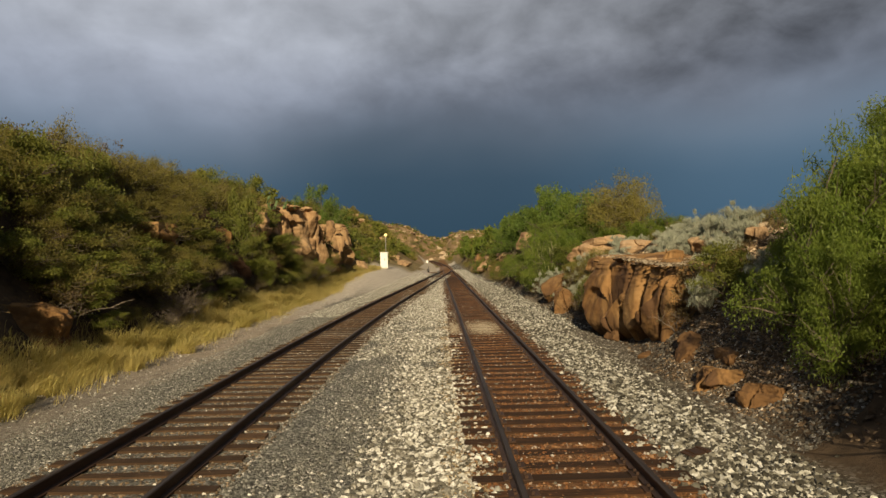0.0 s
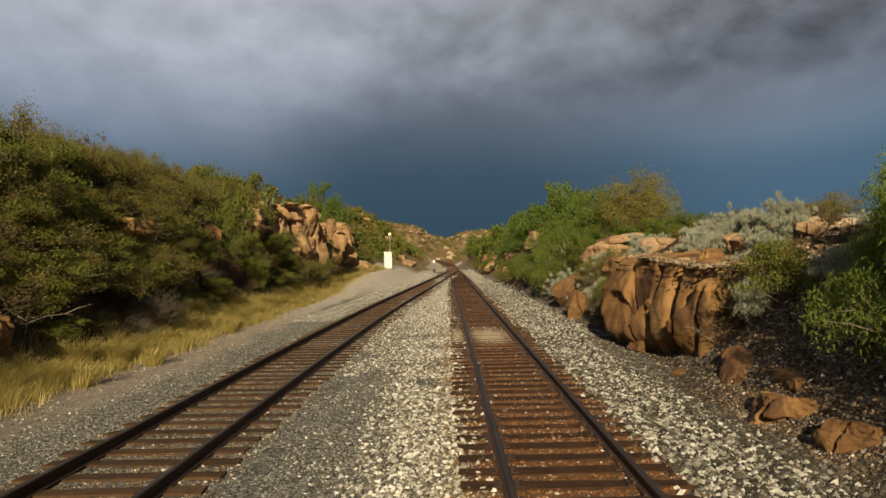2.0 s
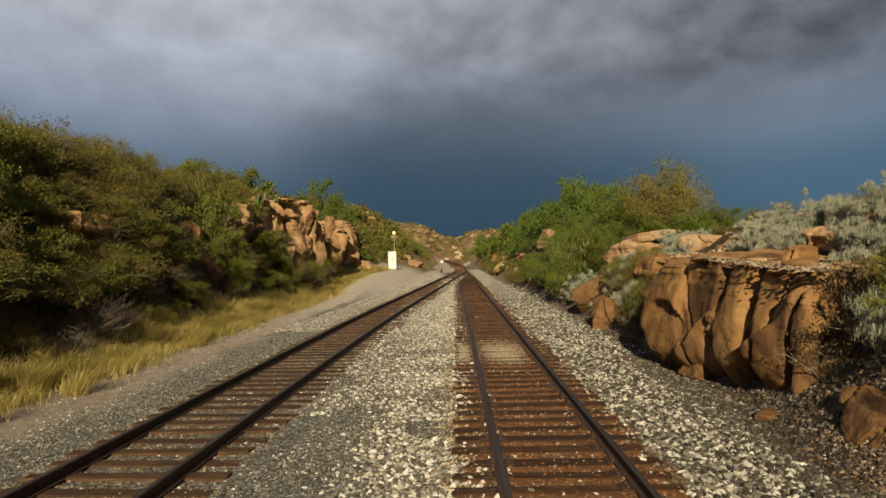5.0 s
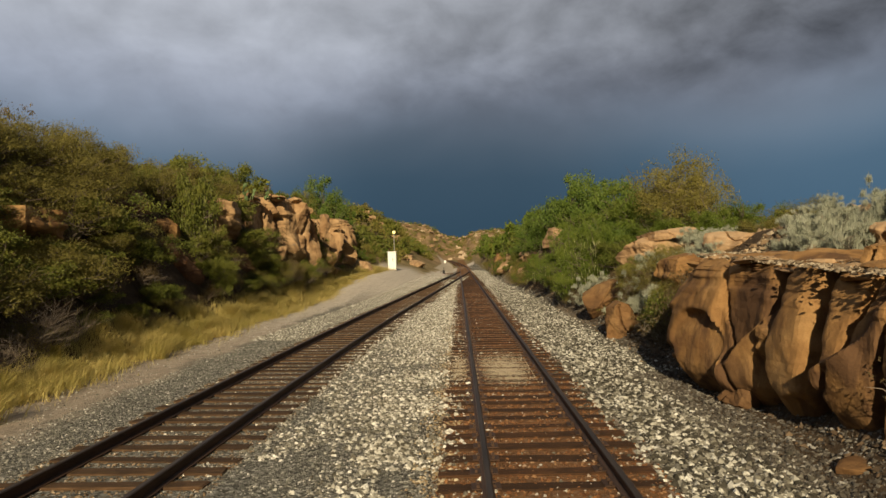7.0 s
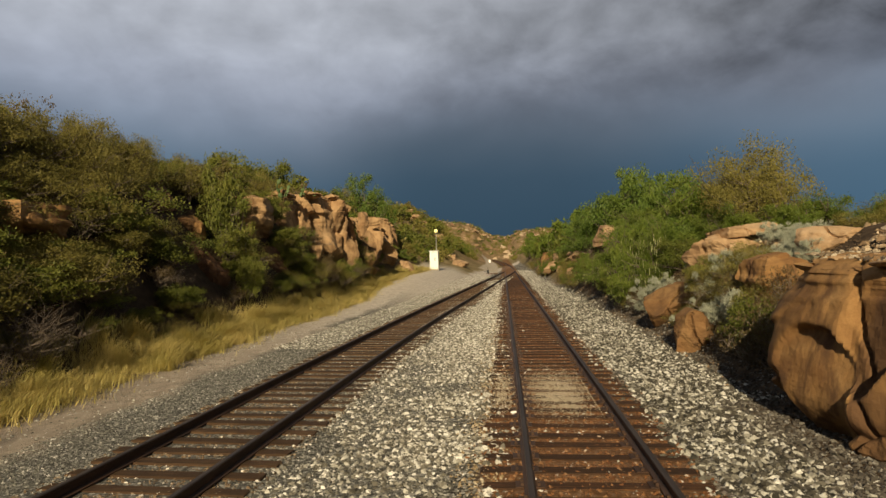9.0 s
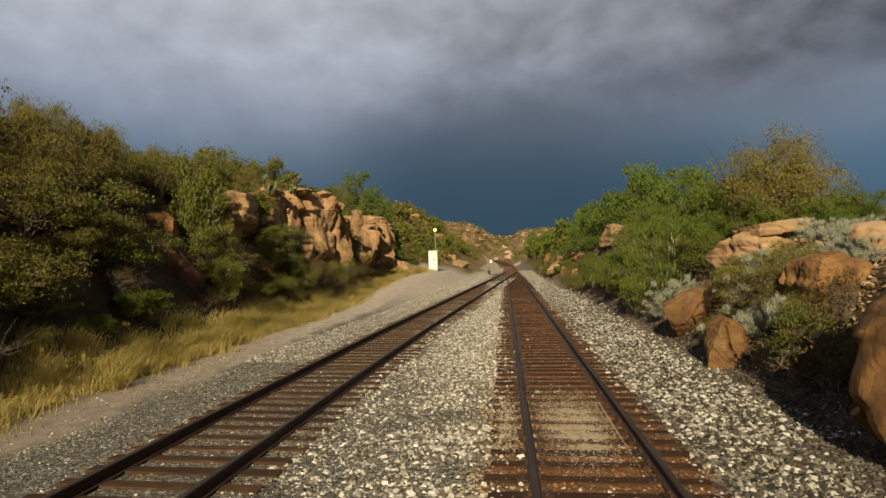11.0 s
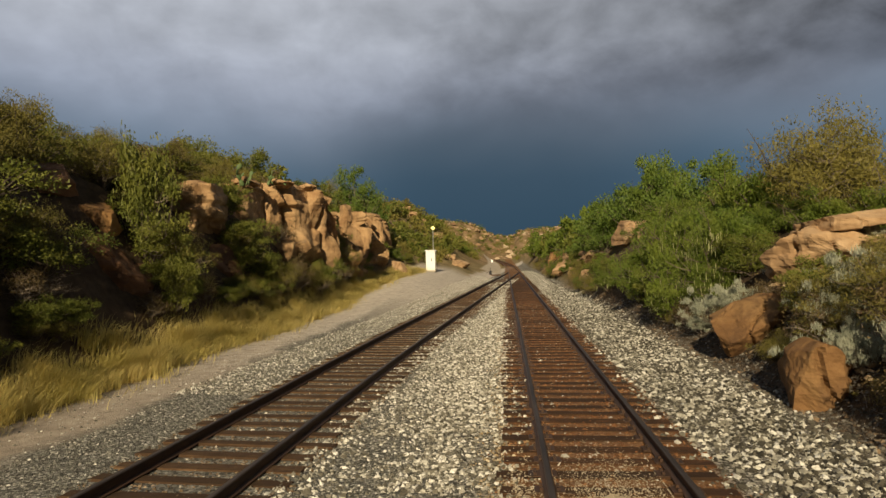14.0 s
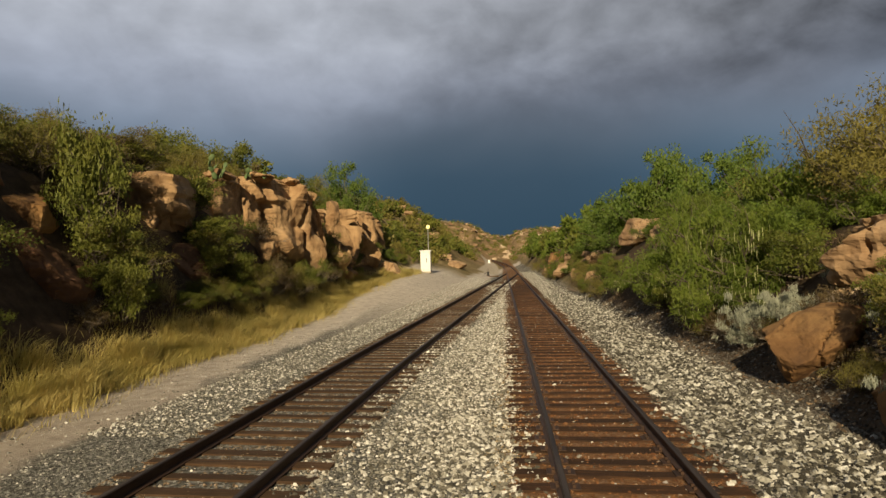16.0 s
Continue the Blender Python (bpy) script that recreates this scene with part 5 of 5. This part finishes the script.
far_scrub("far_scrub", "green scrub dotted over the distant ridge", 500, 62, -60, 60, 190, 380, M_MESQ)
far_scrub("hill_scrub", "olive and green scrub over the western hill", 420, 63, -42, -7.5, 78, 175, M_OAK)
far_scrub("hill_scrub", "dry yellowish scrub over the western hill", 420, 64, -42, -6.5, 76, 175, M_OLIVE)


# ---- grass ----
def grass(name, label, count, sampler, hmin, hmax, seed, material=None):
    rng = np.random.default_rng(seed)
    x, y = sampler(rng, count)
    n = len(x)
    z = ground_z(x, y) - 0.02
    h = hmin + (hmax - hmin) * rng.random(n)
    a = rng.normal(0.2, 1.1, n)
    bend = rng.uniform(0.3, 1.5, n) * h
    w = rng.uniform(0.004, 0.010, n)
    dx, dy = np.cos(a), np.sin(a)
    p0 = np.stack([x - dy * w, y + dx * w, z], 1)
    p1 = np.stack([x + dy * w, y - dx * w, z], 1)
    p2 = np.stack([x + dx * bend * 0.35 + dy * w * 0.7, y + dy * bend * 0.35 - dx * w * 0.7, z + h * 0.65], 1)
    p3 = np.stack([x + dx * bend * 0.35 - dy * w * 0.7, y + dy * bend * 0.35 + dx * w * 0.7, z + h * 0.65], 1)
    p4 = np.stack([x + dx * bend, y + dy * bend, z + h], 1)
    v = np.stack([p0, p1, p2, p3, p4], 1).reshape(-1, 3)
    k = 5 * np.arange(n)[:, None]
    f = np.concatenate([k + np.array([[0, 1, 2]]), k + np.array([[0, 2, 3]]), k + np.array([[3, 2, 4]])])
    return tagged(new(name, mesh_of(name, v, f, material or M_GRASS)), label, "grass", kind="stuff")


def grass_strip(rng, n):
    y = 6 + 64 * rng.random(n) ** 1.5
    x = -8.75 + 0.42 * rng.normal(0, 1, n) + 0.2 * np.sin(y * 0.7) + 1.6 * smooth01((y - 52) / 20)
    keep = fbm(x * 1.3, y * 1.3, 3, 31) > 0.36
    return x[keep], y[keep]


grass("dry_grass", "yellow dry grass along the foot of the bank", 110000, grass_strip, 0.12, 0.42, 41)


# ---- railway equipment ----
def build_cabinet():
    x, y = -6.2, 70.0
    z = gz(x, y)
    t = tagged(new("signal_cabinet"), "white steel signal cabinet beside the siding", "cabinet")
    t.location = (x, y, z)
    bm = bmesh.new()
    box(bm, 0, 0, 0.95, 0.84, 0.7, 1.75, 0.02)
    part("body", from_bm("body", bm, M_WHITE), t)
    bm = bmesh.new()
    box(bm, 0, 0, 1.86, 0.96, 0.82, 0.08, 0.02)
    part("roof", from_bm("roof", bm, M_WHITE), t)
    bm = bmesh.new()
    box(bm, 0, 0, 0.04, 0.92, 0.8, 0.12, 0.01)
    part("plinth", from_bm("plinth", bm, M_CONCRETE), t, "concrete plinth")
    bm = bmesh.new()
    box(bm, 0, -0.365, 0.97, 0.74, 0.03, 1.6, 0.008)
    d = part("door", from_bm("door", bm, M_WHITE), t)
    bm = bmesh.new()
    box(bm, 0.1, -0.395, 1.05, 0.05, 0.04, 0.34, 0.008)
    part("handle", from_bm("handle", bm, M_BLACK), d, "dark metal handle")
    m = tagged(new("lamp_post"), "thin steel post with an amber lamp on top", "lamp")
    m.location = (x + 0.15, y + 0.7, z)
    bm = bmesh.new()
    rod(bm, (0, 0, 0), (0, 0, 3.8), 0.045, 0.04, 10)
    part("post", from_bm("post", bm, M_STEEL), m)
    bm = bmesh.new()
    bmesh.ops.create_uvsphere(bm, u_segments=16, v_segments=10, radius=0.17, matrix=Matrix.Translation((0, 0, 3.9)))
    part("lens", from_bm("lens", bm, M_LAMP, True), m, "round amber lens")


build_cabinet()


def build_sand(name, label, y0, y1, x0, x1, seed):
    """A thin ragged sheet of blown sand over the ties."""
    w_, h_ = 60, 160
    xs, ys = np.linspace(x0, x1, w_), np.linspace(y0, y1, h_)
    X, Y = np.meshgrid(xs, ys)
    u, w = (X - x0) / (x1 - x0) * 2 - 1, (Y - y0) / (y1 - y0) * 2 - 1
    edge = 1 - np.abs(u) ** 3.0 - np.abs(w) ** 2.0 + 0.5 * (fbm(X * 1.6, Y * 1.1, 3, seed + 4) - 0.5)
    Z = -0.14 + 0.13 * smooth01(edge * 1.05) + 0.06 * (fbm(X * 2.2, Y * 2.2, 3, seed) - 0.5) + 0.055 * (fbm(X * 14.0, Y * 14.0, 3, seed + 9) - 0.5) + rise(Y)
    i = (np.arange(h_ - 1)[:, None] * w_ + np.arange(w_ - 1)[None]).ravel()
    f = np.stack([i, i + 1, i + w_ + 1, i + w_], 1)
    v = np.stack([X.ravel(), Y.ravel(), Z.ravel()], 1)
    tagged(new(name, mesh_of(name, v, f, M_SAND, True)), label, "sand", kind="stuff")


build_sand("blown_sand", "pale sand blown over the ties between the rails", 19.8, 24.6, 0.95, 2.25, 51)
build_sand("blown_sand", "pale sand blown over the ties at the crossing", 112.0, 135.0, 0.3, 2.9, 52)


def build_switch_stand():
    x, y = -1.3, 93.0
    t = tagged(new("switch_stand"), "small dark iron switch stand beside the turnout", "switch stand")
    t.location = (x, y, gz(x, y))
    bm = bmesh.new()
    box(bm, 0.3, 0, 0.05, 1.6, 0.25, 0.14, 0.01)
    part("base", from_bm("base", bm, M_TIE_DARK), t, "timber base")
    bm = bmesh.new()
    box(bm, -0.2, 0, 0.35, 0.32, 0.3, 0.5, 0.03)
    part("housing", from_bm("housing", bm, M_BLACK), t)
    bm = bmesh.new()
    rod(bm, (-0.2, 0, 0.5), (-0.2, 0, 1.0), 0.03)
    part("shaft", from_bm("shaft", bm, M_BLACK), t)
    bm = bmesh.new()
    rod(bm, (-0.2, -0.1, 0.55), (-0.75, -0.1, 0.3), 0.025)
    part("lever", from_bm("lever", bm, M_BLACK), t)


def build_far_box():
    x, y = -3.4, 190.0
    t = tagged(new("relay_box"), "small white relay box far along the line", "cabinet")
    t.location = (x, y, gz(x, y))
    bm = bmesh.new()
    box(bm, 0, 0, 0.45, 0.6, 0.5, 0.8, 0.03)
    part("body", from_bm("body", bm, M_WHITE), t)
    bm = bmesh.new()
    box(bm, 0, 0, 0.88, 0.68, 0.58, 0.06, 0.02)
    part("roof", from_bm("roof", bm, M_WHITE), t)


build_switch_stand()
build_far_box()


def build_cactus(x, y, z, seed, pads=13):
    rnd = random.Random(seed)
    t = tagged(new("prickly_pear"), "clump of green prickly pear cactus on the cliff's edge", "cactus")
    t.location = (x, y, z)
    ends = [(Vector((rnd.uniform(-0.5, 0.5), rnd.uniform(-0.3, 0.3), 0)), Vector((0, 0, 1))) for _ in range(4)]
    for i in range(pads):
        base, way = ends[i] if i < len(ends) else rnd.choice(ends)
        way = (way + Vector((rnd.uniform(-0.8, 0.8), rnd.uniform(-0.8, 0.8), 0.5))).normalized()
        h = rnd.uniform(0.2, 0.32)
        bm = bmesh.new()
        bmesh.ops.create_uvsphere(bm, u_segments=10, v_segments=7, radius=1, matrix=Matrix.Translation(base + way * h * 0.5) @ way.to_track_quat("Z", "Y").to_matrix().to_4x4() @ pose(0, 0, 0, 0, 0, rnd.uniform(0, 180)) @ Matrix.Diagonal((h * 0.38, 0.035, h * 0.55, 1)))
        part("pad", from_bm("pad", bm, M_CACTUS, True), t)
        ends.append((base + way * h, way))


build_cactus(-11.9, 44.4, 6.3, 3)
build_cactus(-11.4, 46.8, 6.6, 4, 9)


# ---- last small stuff ----
def grass_clumps(rng, n):
    c = 150
    cy = 8 + 60 * rng.random(c) ** 1.4
    cx = -9.0 + 0.5 * rng.normal(0, 1, c) + 1.6 * smooth01((cy - 52) / 20)
    k = rng.integers(0, c, n)
    return cx[k] + rng.normal(0, 0.12, n), cy[k] + rng.normal(0, 0.12, n)


grass("tall_grass", "taller pale straw tufts at the foot of the bank", 26000, grass_clumps, 0.3, 0.65, 43)


def weeds(rng, n):
    c = 90
    cx, cy = rng.uniform(6.0, 9.5, c), rng.uniform(9, 48, c)
    k = rng.integers(0, c, n)
    return cx[k] + rng.normal(0, 0.1, n), cy[k] + rng.normal(0, 0.1, n)


grass("dry_weeds", "thin dry weeds on the eastern bank", 6000, weeds, 0.15, 0.4, 44, M_BROWN)


def sand_spot(rng, n):
    return 1.55 + 0.36 * rng.normal(0, 1, n).clip(-1.7, 1.7), 22.2 + 1.0 * rng.normal(0, 1, n)


M_GRIT = stone_material("sand_grit", (0.0, (0.26, 0.21, 0.145)), (0.5, (0.34, 0.285, 0.205)), (1.0, (0.42, 0.365, 0.275)))
stones("sand_grit", "loose pale grit over the ties", M_GRIT, 9000, sand_spot, 0.005, 0.014, 45, 0.002)
stones("sand_grit", "loose pale grit beside the rail", M_GRIT, 1200, lambda rng, n: (0.55 + 0.12 * rng.normal(0, 1, n), 22.2 + 0.9 * rng.normal(0, 1, n)), 0.008, 0.022, 46, 0.004)


def build_scrap_plate():
    bm = bmesh.new()
    box(bm, 0, 0, 0.012, 0.36, 0.2, 0.02, 0.004)
    for sx in (-0.1, 0.1):
        box(bm, sx, 0, 0.028, 0.02, 0.19, 0.018)
    ob = new("scrap_plate", from_bm("scrap_plate", bm, M_RAIL))
    ob.matrix_world = pose(3.35, 8.0, gz(3.35, 8.0) + 0.035, 2, -3, 24)
    tagged(ob, "rusty steel tie plate dropped on the ballast", "scrap metal")


build_scrap_plate()
